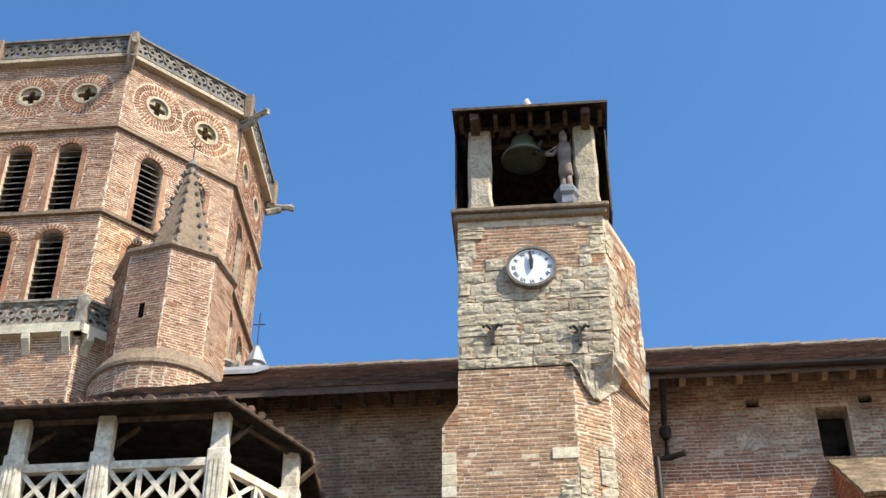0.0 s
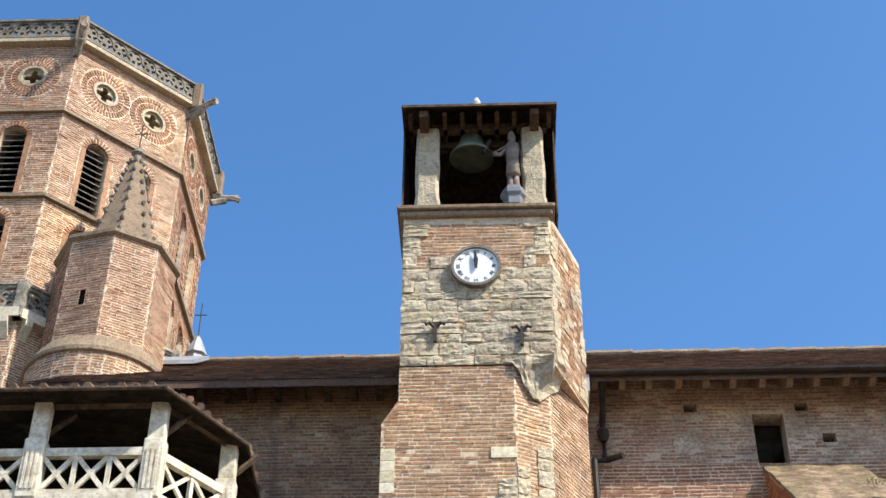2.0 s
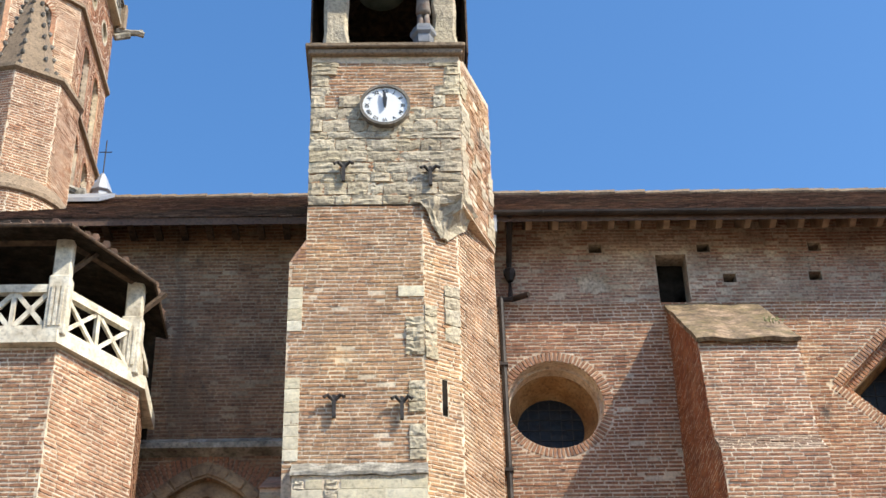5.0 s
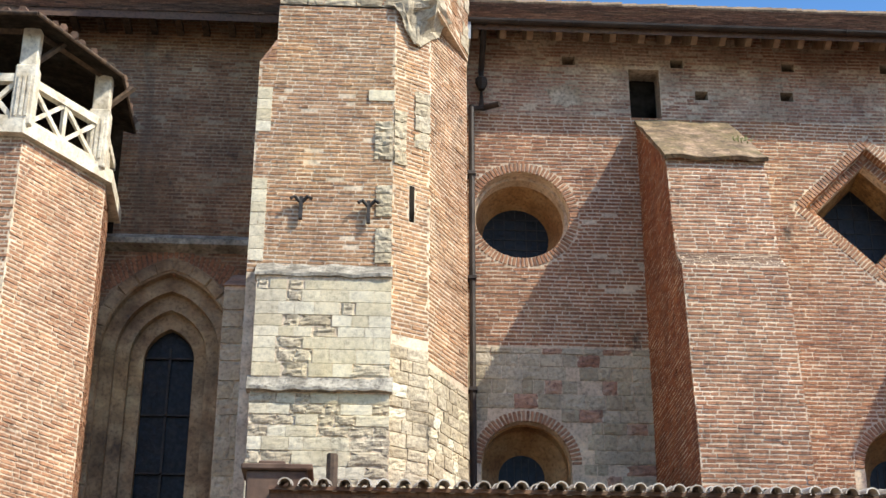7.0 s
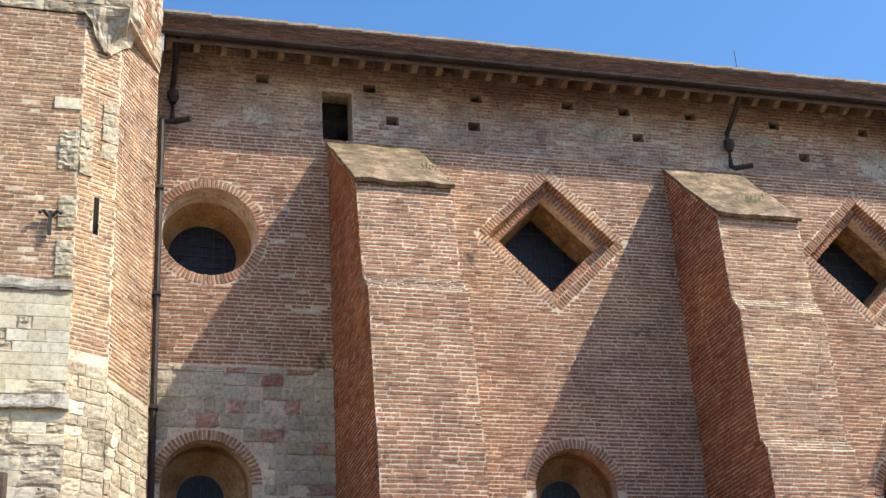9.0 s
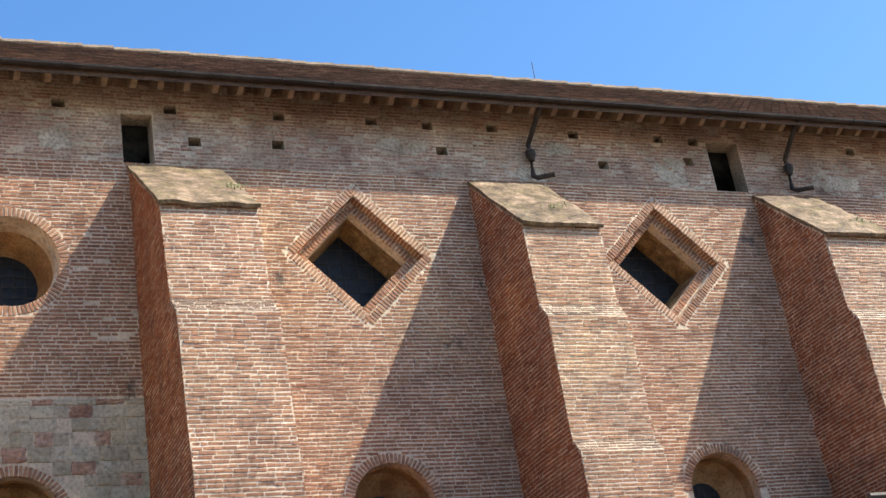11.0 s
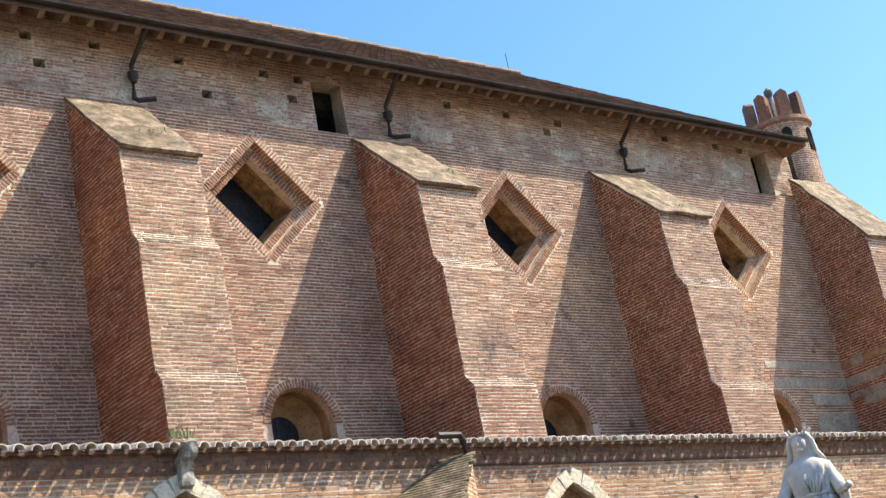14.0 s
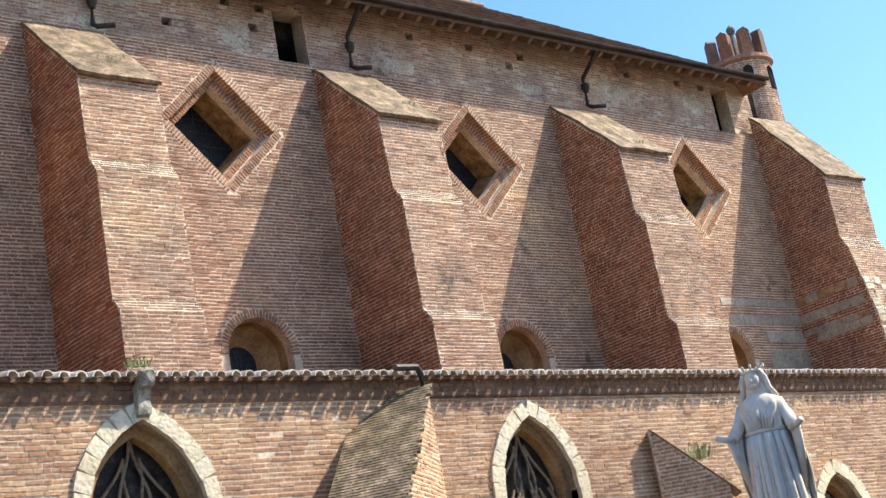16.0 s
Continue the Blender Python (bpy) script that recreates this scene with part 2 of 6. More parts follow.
def solid(bm, name, material, parent=None, label="", category="", group="", kind="", smooth=False):
    bmesh.ops.recalc_face_normals(bm, faces=bm.faces)
    me = bpy.data.meshes.new(name)
    bm.to_mesh(me)
    bm.free()
    me.materials.append(material)
    for p in me.polygons:
        p.use_smooth = smooth
    ob = new(name, me)
    ob.parent = parent
    return tagged(ob, label, category, group, kind)


def add_box(bm, lo, hi, m=None, bevel=0.0):
    r = bmesh.ops.create_cube(bm, size=1.0)
    lo, hi = Vector(lo), Vector(hi)
    s = Matrix.Translation((lo + hi) / 2) @ Matrix.Diagonal((*(hi - lo), 1))
    bmesh.ops.transform(bm, matrix=(m or Matrix()) @ s, verts=r["verts"])
    if bevel:
        es = list({e for v in r["verts"] for e in v.link_edges})
        bmesh.ops.bevel(bm, geom=es, offset=bevel, segments=1, affect="EDGES")


def add_prism(bm, pts, along):
    """A closed prism: pts in space, moved along a vector."""
    a = [bm.verts.new(p) for p in pts]
    b = [bm.verts.new(Vector(p) + Vector(along)) for p in pts]
    bm.faces.new(a)
    bm.faces.new(b[::-1])
    n = len(a)
    for i in range(n):
        bm.faces.new((a[i], b[i], b[(i + 1) % n], a[(i + 1) % n]))


def add_lathe(bm, profile, at, steps=24, turn=0.0):
    """A body of revolution from (radius, height) pairs."""
    rings = []
    for r, z in profile:
        rings.append([bm.verts.new((at[0] + max(r, 0.001) * math.cos(turn + k * math.tau / steps), at[1] + max(r, 0.001) * math.sin(turn + k * math.tau / steps), at[2] + z)) for k in range(steps)])
    for a, b in zip(rings, rings[1:]):
        for k in range(steps):
            bm.faces.new((a[k], a[(k + 1) % steps], b[(k + 1) % steps], b[k]))
    bm.faces.new(rings[0][::-1])
    bm.faces.new(rings[-1])


def add_tube(bm, pts, r, steps=8):
    """A pipe through points."""
    pts = [Vector(p) for p in pts]
    rings = []
    for i, p in enumerate(pts):
        d = (pts[min(i + 1, len(pts) - 1)] - pts[max(i - 1, 0)]).normalized()
        q = d.to_track_quat("Z", "Y")
        rings.append([bm.verts.new(p + q @ Vector((r * math.cos(k * math.tau / steps), r * math.sin(k * math.tau / steps), 0))) for k in range(steps)])
    for a, b in zip(rings, rings[1:]):
        for k in range(steps):
            bm.faces.new((a[k], a[(k + 1) % steps], b[(k + 1) % steps], b[k]))
    bm.faces.new(rings[0][::-1])
    bm.faces.new(rings[-1])


def circle(cx, cz, r, n=40, a0=0.0, a1=360.0):
    k = n if abs(a1 - a0) >= 360 else n + 1
    return [(cx + r * math.cos(radians(a0 + (a1 - a0) * i / n)), cz + r * math.sin(radians(a0 + (a1 - a0) * i / n))) for i in range(k)]


def diamond(cx, cz, r):
    return [(cx + r, cz), (cx, cz + r), (cx - r, cz), (cx, cz - r)]


def round_arch(cx, z0, zs, r, n=20):
    return [(cx - r, z0), (cx + r, z0)] + circle(cx, zs, r, n, 0, 180)


def pointed_arch(cx, z0, zs, half, rise, n=10):
    """A lancet: two arcs that meet at zs + rise."""
    k = (rise * rise - half * half) / (2 * half)
    R = half + k
    a = math.asin(rise / R)
    right = [(cx - k + R * math.cos(a * i / n), zs + R * math.sin(a * i / n)) for i in range(n + 1)]
    left = [(2 * cx - x, z) for x, z in right[:-1]][::-1]
    return [(cx - half, z0), (cx + half, z0)] + right + left


def rect(x0, z0, x1, z1):
    return [(x0, z0), (x1, z0), (x1, z1), (x0, z1)]


class Plane:
    """A wall's frame: origin, the way along it, the way up it, and its outward normal."""

    def __init__(self, o, u, v=(0, 0, 1)):
        self.o, self.u, self.v = Vector(o), Vector(u).normalized(), Vector(v).normalized()
        self.n = self.u.cross(self.v).normalized()

    def at(self, a, b, d=0.0):
        return self.o + self.u * a + self.v * b + self.n * d


def slab(name, pl, outline, holes, thick, material, parent=None, d=0.0, **tags):
    """A wall of that outline with real openings through its thickness."""
    from mathutils.geometry import tessellate_polygon
    loops = [outline, *holes]
    flat = [p for loop in loops for p in loop]
    tris = tessellate_polygon([[Vector((x, z, 0)) for x, z in loop] for loop in loops])
    n = len(flat)
    verts = [pl.at(x, z, d) for x, z in flat] + [pl.at(x, z, d - thick) for x, z in flat]
    bm = bmesh.new()
    vs = [bm.verts.new(v) for v in verts]
    for t in tris:
        try:
            bm.faces.new([vs[i] for i in t])
            bm.faces.new([vs[i + n] for i in reversed(t)])
        except ValueError:
            pass
    k = 0
    for loop in loops:
        for i in range(len(loop)):
            a, b = k + i, k + (i + 1) % len(loop)
            bm.faces.new((vs[a], vs[b], vs[b + n], vs[a + n]))
        k += len(loop)
    return solid(bm, name, material, parent, **tags)


def within(poly, x, z):
    x, z = np.asarray(x), np.asarray(z)
    hit = np.zeros(x.shape, bool)
    for (x0, z0), (x1, z1) in zip(poly, poly[1:] + poly[:1]):
        if z0 == z1:
            continue
        c = ((z0 > z) != (z1 > z)) & (x < (x1 - x0) * (z - z0) / (z1 - z0) + x0)
        hit ^= c
    return hit


def brickwork(name, pl, outline, holes, material, parent, course=0.072, length=0.26, joint=0.030, end=0.018, proud=0.006, seed=1, d=0.0, rough=0.0036, wave=0.006, missing=0.0, single=None):
    """Courses of bricks on a wall: every brick a body of its own, proud of the mortar, cut short at the wall's edges."""
    rng = np.random.default_rng(seed)
    xs = [p[0] for p in outline]
    zs = [p[1] for p in outline]
    x_lo, x_hi, z_lo, z_hi = min(xs), max(xs), min(zs), max(zs)
    boxes = []
    course = (z_hi - z_lo) / max(1, round((z_hi - z_lo) / course))
    for i in range(round((z_hi - z_lo) / course)):
        z0 = z_lo + i * course + joint / 2
        x = x_lo - rng.uniform(0, length)
        n = int((x_hi - x_lo) / length * 1.7) + 6
        ls = np.where(rng.random(n) < 0.22, length * 0.5, length) * rng.uniform(0.85, 1.12, n)
        x1 = x + np.cumsum(ls)
        x0 = x1 - ls
        keep = (x1 > x_lo) & (x0 < x_hi)
        boxes.append(np.stack([x0[keep] + end / 2, x1[keep] - end / 2, np.full(keep.sum(), z0), np.full(keep.sum(), z0 + course - joint)], 1))
    B = np.concatenate(boxes)

    def good(B):
        e = 0.004
        ok = np.ones(len(B), bool)
        for fx in (0, 0.5, 1):
            for fz in (0, 1):
                px, pz = B[:, 0] + e + (B[:, 1] - B[:, 0] - 2 * e) * fx, B[:, 2] + (B[:, 3] - B[:, 2]) * fz
                g = within(outline, px, pz)
                for h in holes:
                    g &= ~within(h, px, pz)
                ok &= g
        return ok
    ok = good(B)
    rest = B[~ok]
    k = 5
    f = np.arange(k)
    w = (rest[:, 1] - rest[:, 0])[:, None] / k
    pieces = np.stack([rest[:, :1] + w * f, rest[:, :1] + w * (f + 1) - 0.004, np.repeat(rest[:, 2:3], k, 1), np.repeat(rest[:, 3:4], k, 1)], 2)
    g = good(pieces.reshape(-1, 4)).reshape(-1, k) if len(rest) else np.zeros((0, k), bool)
    short = []
    for r in range(len(rest)):                     # join the pieces that are left of a cut brick
        s = 0
        while s < k:
            if g[r, s]:
                e = s
                while e + 1 < k and g[r, e + 1]:
                    e += 1
                short.append((pieces[r, s, 0], pieces[r, e, 1], rest[r, 2], rest[r, 3]))
                s = e
            s += 1
    B = np.concatenate([B[ok], np.array(short).reshape(-1, 4)])
    B = B[rng.random(len(B)) > missing]
    if single:
        mx, mz = (B[:, 0] + B[:, 1]) / 2, (B[:, 2] + B[:, 3]) / 2
        own = (mx > single[0]) & (mx < single[2]) & (mz > single[1]) & (mz < single[3])
        me = piece_mesh("brick", (1, 1, 1), material, 0.0)
        for q in B[own][:300]:
            put_piece("brick", me, pl, (q[0] + q[1]) / 2, (q[2] + q[3]) / 2, d + proud + rng.normal(0, rough), parent, 0, (q[1] - q[0], q[3] - q[2], 0.03))
        B = np.concatenate([B[~own], B[own][300:]])
    m = len(B)
    wob = wave * (np.sin(B[:, 0] * 0.9 + seed) + np.sin(B[:, 0] * 2.3 + B[:, 2] * 0.7))
    B[:, 2] += wob + rng.normal(0, 0.0022, m)
    B[:, 3] += wob + rng.normal(0, 0.0022, m)
    top = np.maximum(d + proud + rng.normal(0, rough, m), d + 0.0045)
    tilt = np.clip(rng.normal(0, 0.0022, (m, 4)), -0.004, 0.004)
    cx = np.stack([B[:, 0], B[:, 1], B[:, 1], B[:, 0]], 1) + rng.normal(0, 0.004, (m, 4))
    cz = np.stack([B[:, 2], B[:, 2], B[:, 3], B[:, 3]], 1) + rng.normal(0, 0.003, (m, 4))
    o, u, v, nn = (np.array(q) for q in (pl.o, pl.u, pl.v, pl.n))
    front = o + cx[..., None] * u + cz[..., None] * v + (top[:, None] + tilt)[..., None] * nn
    back = o + cx[..., None] * u + cz[..., None] * v + np.full((m, 4, 1), d - 0.02) * nn
    V = np.concatenate([front, back], 1).reshape(-1, 3)
    q = np.array([[0, 1, 2, 3], [0, 4, 5, 1], [1, 5, 6, 2], [2, 6, 7, 3], [3, 7, 4, 0]])
    Q = (q[None] + (np.arange(m) * 8)[:, None, None]).reshape(-1, 4)
    me = bpy.data.meshes.new(name)
    me.from_pydata(V, [], Q.tolist())
    me.materials.append(material)
    ob = new(name, me)
    ob.parent = parent
    return tagged(ob, kind="stuff")


def piece_mesh(name, size, material, bevel=0.01):
    """A shared stone or brick of unit place: size along u, v and out."""
    bm = bmesh.new()
    add_box(bm, (-size[0] / 2, -size[1] / 2, -size[2]), (size[0] / 2, size[1] / 2, 0), None, bevel)
    me = bpy.data.meshes.new(name)
    bm.to_mesh(me)
    bm.free()
    me.materials.append(material)
    return me


def rough_mesh(name, material, seed, amount):
    """A shared unit stone with a broken face, from -0.5 to 0.5, its face at 0."""
    bm = bmesh.new()
    add_box(bm, (-0.5, -0.5, -1), (0.5, 0.5, 0))
    bmesh.ops.subdivide_edges(bm, edges=[e for e in bm.edges if min(v.co.z for v in e.verts) > -0.5], cuts=4, use_grid_fill=True)
    for v in bm.verts:
        if v.co.z > -0.5:
            p = Vector((v.co.x * 2.2, v.co.y * 2.2, seed * 3.7))
            edge = max(abs(v.co.x), abs(v.co.y)) > 0.45
            v.co.z += amount * noise.noise(p * 1.3) + 0.5 * amount * noise.noise(p * 3.1) - (amount * 0.45 if edge else 0)
            v.co.x += 0.05 * amount * noise.noise(p + Vector((5, 0, 0))) * 4
            v.co.y += 0.05 * amount * noise.noise(p + Vector((0, 5, 0))) * 4
    me = bpy.data.meshes.new(name)
    bm.to_mesh(me)
    bm.free()
    me.materials.append(material)
    return me


def put_piece(name, me, pl, a, b, d, parent, turn=0.0, scale=(1, 1, 1)):
    ob = new(name, me)
    ob.parent = parent
    rot = Matrix((pl.u, pl.v, pl.n)).transposed().to_4x4()
    ob.matrix_basis = Matrix.Translation(pl.at(a, b, d)) @ rot @ pose(0, 0, 0, 0, 0, turn) @ Matrix.Diagonal((*scale, 1))
    return ob


# ---- ground ----
mesh("ground", [(-3000, -3000, 0), (3000, -3000, 0), (3000, 3000, 0), (-3000, 3000, 0)], [(0, 1, 2, 3)], GROUND, label="pale paved square before the church", kind="structure")

# plain unseen walls, added behind to close the square and cut sky fill
RENDERED = mat("rendered_wall", [(0.30, 0.22, 0.15), (0.42, 0.33, 0.24)], 1.0, stain=0.4, stain_scale=0.4, zone=0.6, grain=0.4)
for name, lo, hi in (("wall_square_south", (-34, -13.5, 0), (13, -13, 8.5)), ("wall_square_east", (-34.5, -13.5, 0), (-34, 19, 8.5))):
    bm = bmesh.new()
    add_box(bm, lo, hi)
    solid(bm, name, RENDERED, None, "plain rendered wall, unseen, added to cut sky fill", "wall", kind="structure")

# ---- nave wall ----
NAVE = Plane((0, 23.0, 0), (1, 0, 0))
BAY = (4.75, 11.37, 17.98, 25.08, 33.11)         # left faces of the buttresses
OCULUS = (2.63, 12.83)
DIAMONDS = ((8.93, 13.12), (15.47, 13.13), (22.32, 13.05), (30.02, 13.05))
ARCHES = ((2.63, 8.32), (8.95, 8.35), (15.62, 8.35), (22.58, 8.3), (30.0, 8.3))
LEDGE = 14.84
RING, ROUND_R, DIA_R, ARCH_R = 0.17, 0.84, 1.24, 0.74
holes = [circle(*OCULUS, ROUND_R, 48)] + [diamond(x, z, DIA_R) for x, z in DIAMONDS] + [round_arch(x, 5.2, z, ARCH_R) for x, z in ARCHES]
rings = [circle(*OCULUS, ROUND_R + RING, 48)] + [diamond(x, z, DIA_R + RING * 1.414) for x, z in DIAMONDS] + [round_arch(x, 5.2, z, ARCH_R + RING) for x, z in ARCHES]
nave_edge = [(1.3, 0), (34.6, 0), (34.6, LEDGE), (1.3, LEDGE)]
wall_south = slab("wall_south", NAVE, nave_edge, holes, 0.9, MORTAR, label="tall sunlit brick nave wall with diamond and round windows", category="wall", kind="structure")
patch = [(1.6, 5.0), (4.9, 5.0), (4.9, 10.35), (1.6, 10.35)]
brickwork("brickwork", NAVE, nave_edge, rings + [patch], BRICK, wall_south, seed=3, single=(3.75, 11.4, 6.1, 14.2))
UPPER = Plane((0, 23.18, 0), (1, 0, 0))
SLOTS = (rect(4.70, 14.86, 5.27, 15.98), rect(17.26, 14.86, 18.06, 16.15), rect(31.9, 14.86, 32.6, 16.3))
PUTLOG = ((3.59, 16.12), (6.04, 15.45), (7.72, 16.12), (7.64, 15.48), (9.59, 16.14), (10.78, 16.12), (11.01, 15.55), (12.2, 16.15), (14.05, 16.12), (14.62, 15.42),
          (16.09, 16.14), (16.95, 16.12), (16.72, 15.62), (21.09, 16.12), (22.92, 16.12), (24.6, 16.1), (24.17, 15.8), (28.49, 16.18), (30.51, 16.2), (31.5, 16.2), (5.62, 16.12))
upper_holes = [*SLOTS] + [rect(x - 0.12, z - 0.09, x + 0.12, z + 0.10) for x, z in PUTLOG]
upper_edge = [(1.3, LEDGE - 0.02), (33.6, LEDGE - 0.02), (33.6, 16.75), (1.3, 16.75)]
wall_upper = slab("wall_upper", UPPER, upper_edge, upper_holes, 0.42, MORTAR_OLD, label="older greyish brick upper wall under the eaves", category="wall", kind="structure")
brickwork("brickwork", UPPER, upper_edge, upper_holes, BRICK_OLD, wall_upper, seed=5, proud=0.007, missing=0.16)
# black sheets behind the openings: their inner shade is put in as colour
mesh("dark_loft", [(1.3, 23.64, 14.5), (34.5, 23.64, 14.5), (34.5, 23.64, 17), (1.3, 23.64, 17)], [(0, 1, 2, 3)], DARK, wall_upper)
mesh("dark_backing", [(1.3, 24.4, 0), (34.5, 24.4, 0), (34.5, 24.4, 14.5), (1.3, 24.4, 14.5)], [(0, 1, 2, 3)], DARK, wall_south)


def ring_bricks(pl, path, me, parent, every, width, size=(1, 1, 1)):
    """Header bricks set square to a line of points, one object each."""
    pts = [Vector((x, z)) for x, z in path]
    carry = every / 2
    for a, b in zip(pts, pts[1:]):
        seg = (b - a).length
        w = (b - a) / seg
        while carry <= seg:
            p = a + w * carry
            put_piece("brick", me, pl, p.x, p.y, 0.014 + random.uniform(-0.006, 0.006), parent, math.degrees(math.atan2(w.y, w.x)), (size[0] * random.uniform(0.9, 1.06), size[1] * random.uniform(0.92, 1.1), size[2]))
            carry += every
        carry -= seg


RING_BRICK = piece_mesh("brick", (0.050, 0.165, 0.05), BRICK_PALE, 0.006)
STEP_BRICK = piece_mesh("brick", (0.056, 0.15, 0.05), BRICK, 0.006)
LINING_BRICK = piece_mesh("brick", (0.050, 0.20, 0.05), BRICK, 0.004)
IN1 = Plane((0, 23.22, 0), (1, 0, 0))


def window_frame(kind, cx, cz, material):
    """The recessed second order, the deep reveal and the leaded pane of one window, set in the wall."""
    shape = {"round": lambda r: circle(cx, cz, r, 48), "diamond": lambda r: diamond(cx, cz, r), "arch": lambda r: round_arch(cx, 5.3, cz, r)}[kind]
    r0 = {"round": ROUND_R, "diamond": DIA_R, "arch": ARCH_R}[kind]
    r1 = r0 - {"round": 0.05, "diamond": 0.25, "arch": 0.03}[kind]
    r2 = r1 - {"round": 0.19, "diamond": 0.10, "arch": 0.34}[kind]
    deep_in = {"round": 0.88, "diamond": 0.85, "arch": 0.62}[kind]
    frame_ob = slab("window", IN1, shape(r0 + 0.03), [shape(r1)], 0.25, STONE_OCHRE if kind == "arch" else MORTAR, label={"round": "round window with brick ring and dark leaded pane", "diamond": "diamond window with stepped brick surround", "arch": "round-arched window partly behind the tiled roof"}[kind], category="window", kind="structure")
    a, b = shape(r1), shape(r2)
    n = len(a)
    verts = [IN1.at(x, z, -0.25) for x, z in a] + [IN1.at(x, z, -deep_in) for x, z in b]
    mesh("reveal", verts, [(i, (i + 1) % n, n + (i + 1) % n, n + i) for i in range(n)], material, frame_ob)
    slab("pane", IN1, shape(r2 + 0.02), [], 0.02, GLASS, frame_ob, d=0.02 - deep_in)
    bm = bmesh.new()
    zs = [z for _, z in shape(r2)]
    for k in range(1, 6):
        z = min(zs) + (max(zs) - min(zs)) * k / 6
        inside = [x / 40 for x in range(-60, 61) if within(shape(r2), [cx + x / 40], [z])[0]]
        if inside:
            add_box(bm, (cx + min(inside), 23.185 + deep_in, z - 0.008), (cx + max(inside), 23.2 + deep_in, z + 0.008))
    for k in range(-2, 3):
        x = cx + k * r2 * 0.33
        inside = [q / 40 for q in range(int(min(zs) * 40), int(max(zs) * 40)) if within(shape(r2), [x], [q / 40])[0]]
        if inside:
            add_box(bm, (x - 0.006, 23.185 + deep_in, min(inside)), (x + 0.006, 23.2 + deep_in, max(inside)))
    solid(bm, "leading", IRON, frame_ob)
    path = shape(r0 + RING / 2 * (1.414 if kind == "diamond" else 1))
    inner = shape(r1 + 0.075 * (1.414 if kind == "diamond" else 1))
    if kind == "arch":
        path, inner = path[2:], inner[2:]
    else:
        path, inner = path + path[:1], inner + inner[:1]
    ring_bricks(NAVE, path, RING_BRICK, frame_ob, 0.072, RING)
    if kind == "diamond":
        for a, b in ((0, 1), (1, 2)):                     # headers that line the upper sides of the step
            (xa, za), (xb, zb) = shape(r0)[a], shape(r0)[b]
            lining = Plane((xa, 23.0, za), (xb - xa, 0, zb - za), (0, 1, 0))
            ring_bricks(lining, [(0, 0.11), (math.hypot(xb - xa, zb - za), 0.11)], LINING_BRICK, frame_ob, 0.072, 0.2)
        ring_bricks(IN1, inner, STEP_BRICK, frame_ob, 0.077, 0.15)
    return frame_ob


window_frame("round", *OCULUS, STONE_OCHRE)
for x, z in DIAMONDS:
    window_frame("diamond", x, z, REVEAL)
for x, z in ARCHES:
    window_frame("arch", x, z, STONE_OCHRE)


# ---- buttresses ----
def buttress(x0, width, profile, seed, label, face=None):
    """Profile: (y, z) pairs from the top at the wall to the foot, in steps and slopes."""
    foot = [(profile[-1][0], 0.0), (23.0, 0.0)]
    pts = profile + foot
    bm = bmesh.new()
    add_prism(bm, [(x0, y, z) for y, z in pts], (width, 0, 0))
    body = solid(bm, "buttress", MORTAR, None, label, "buttress", "buttresses of the nave")
    left = Plane((x0, 23.0, 0), (0, -1, 0))
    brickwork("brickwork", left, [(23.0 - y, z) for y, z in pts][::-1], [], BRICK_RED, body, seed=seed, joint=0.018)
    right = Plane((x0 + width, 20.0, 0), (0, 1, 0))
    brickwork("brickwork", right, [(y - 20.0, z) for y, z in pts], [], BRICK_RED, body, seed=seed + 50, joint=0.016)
    for (y0, z0), (y1, z1) in list(zip(profile, profile[1:] + foot[:1]))[1:]:
        run = math.hypot(y1 - y0, z1 - z0)
        f = Plane((x0, y1, z1), (1, 0, 0), (0, y0 - y1, z0 - z1))
        brickwork("brickwork", f, rect(-0.012, 0, width + 0.012, run), [], BRICK_STEP if run < 0.5 and y0 - y1 > 0.1 else face or (BRICK_PALE if z0 > 9 else BRICK), body, seed=seed + int(z0 * 7))
    (y0, z0), (y1, z1) = profile[0], profile[1]
    d = Vector((0, y1 - y0, z1 - z0)).normalized()
    n = Vector((0, d.z, -d.y)).normalized()
    if n.z < 0:
        n = -n
    a = Vector((x0 - 0.04, y0, z0)) + d * 0.02
    e = Vector((x0 - 0.04, y1, z1)) + d * 0.10
    bm = bmesh.new()
    add_prism(bm, [a, e, e + n * 0.07, a + n * 0.07], (width + 0.08, 0, 0))
    bmesh.ops.subdivide_edges(bm, edges=bm.edges[:], cuts=6, use_grid_fill=True)
    for v in bm.verts:
        v.co += n * noise.noise(v.co * 2.5) * 0.05
    solid(bm, "cap", MOSS, body, "sloping mossy stone cap")
    return body


STEPS = [(23.0, 14.72), (21.13, 12.90), (21.05, 11.25), (20.83, 10.95), (20.80, 8.65), (20.60, 8.40), (20.58, 7.2)]
BIG = [(23.0, 14.72), (20.80, 12.86), (20.53, 11.03), (20.18, 10.68), (20.03, 8.80), (19.92, 8.0), (19.92, 7.2)]
buttress(BAY[0], 1.62, BIG, 11, "broad brick buttress with a worn mossy cap", BRICK)
for i, w in ((1, 1.58), (2, 1.60), (3, 1.75)):
    buttress(BAY[i], w, STEPS, 20 + i, "stepped brick buttress with a sloping mossy cap")
LAST = [(23.0, 15.4), (21.1, 12.95), (21.12, 11.2), (20.95, 10.8), (20.82, 10.1), (20.6, 8.6), (20.6, 7.2)]
buttress(BAY[4], 1.75, LAST, 40, "corner buttress of brick banded with pale stone")

# ---- nave roof ----
E_Y, E_Z, R_Y, R_Z = 22.3, 16.33, 29.0, 21.28
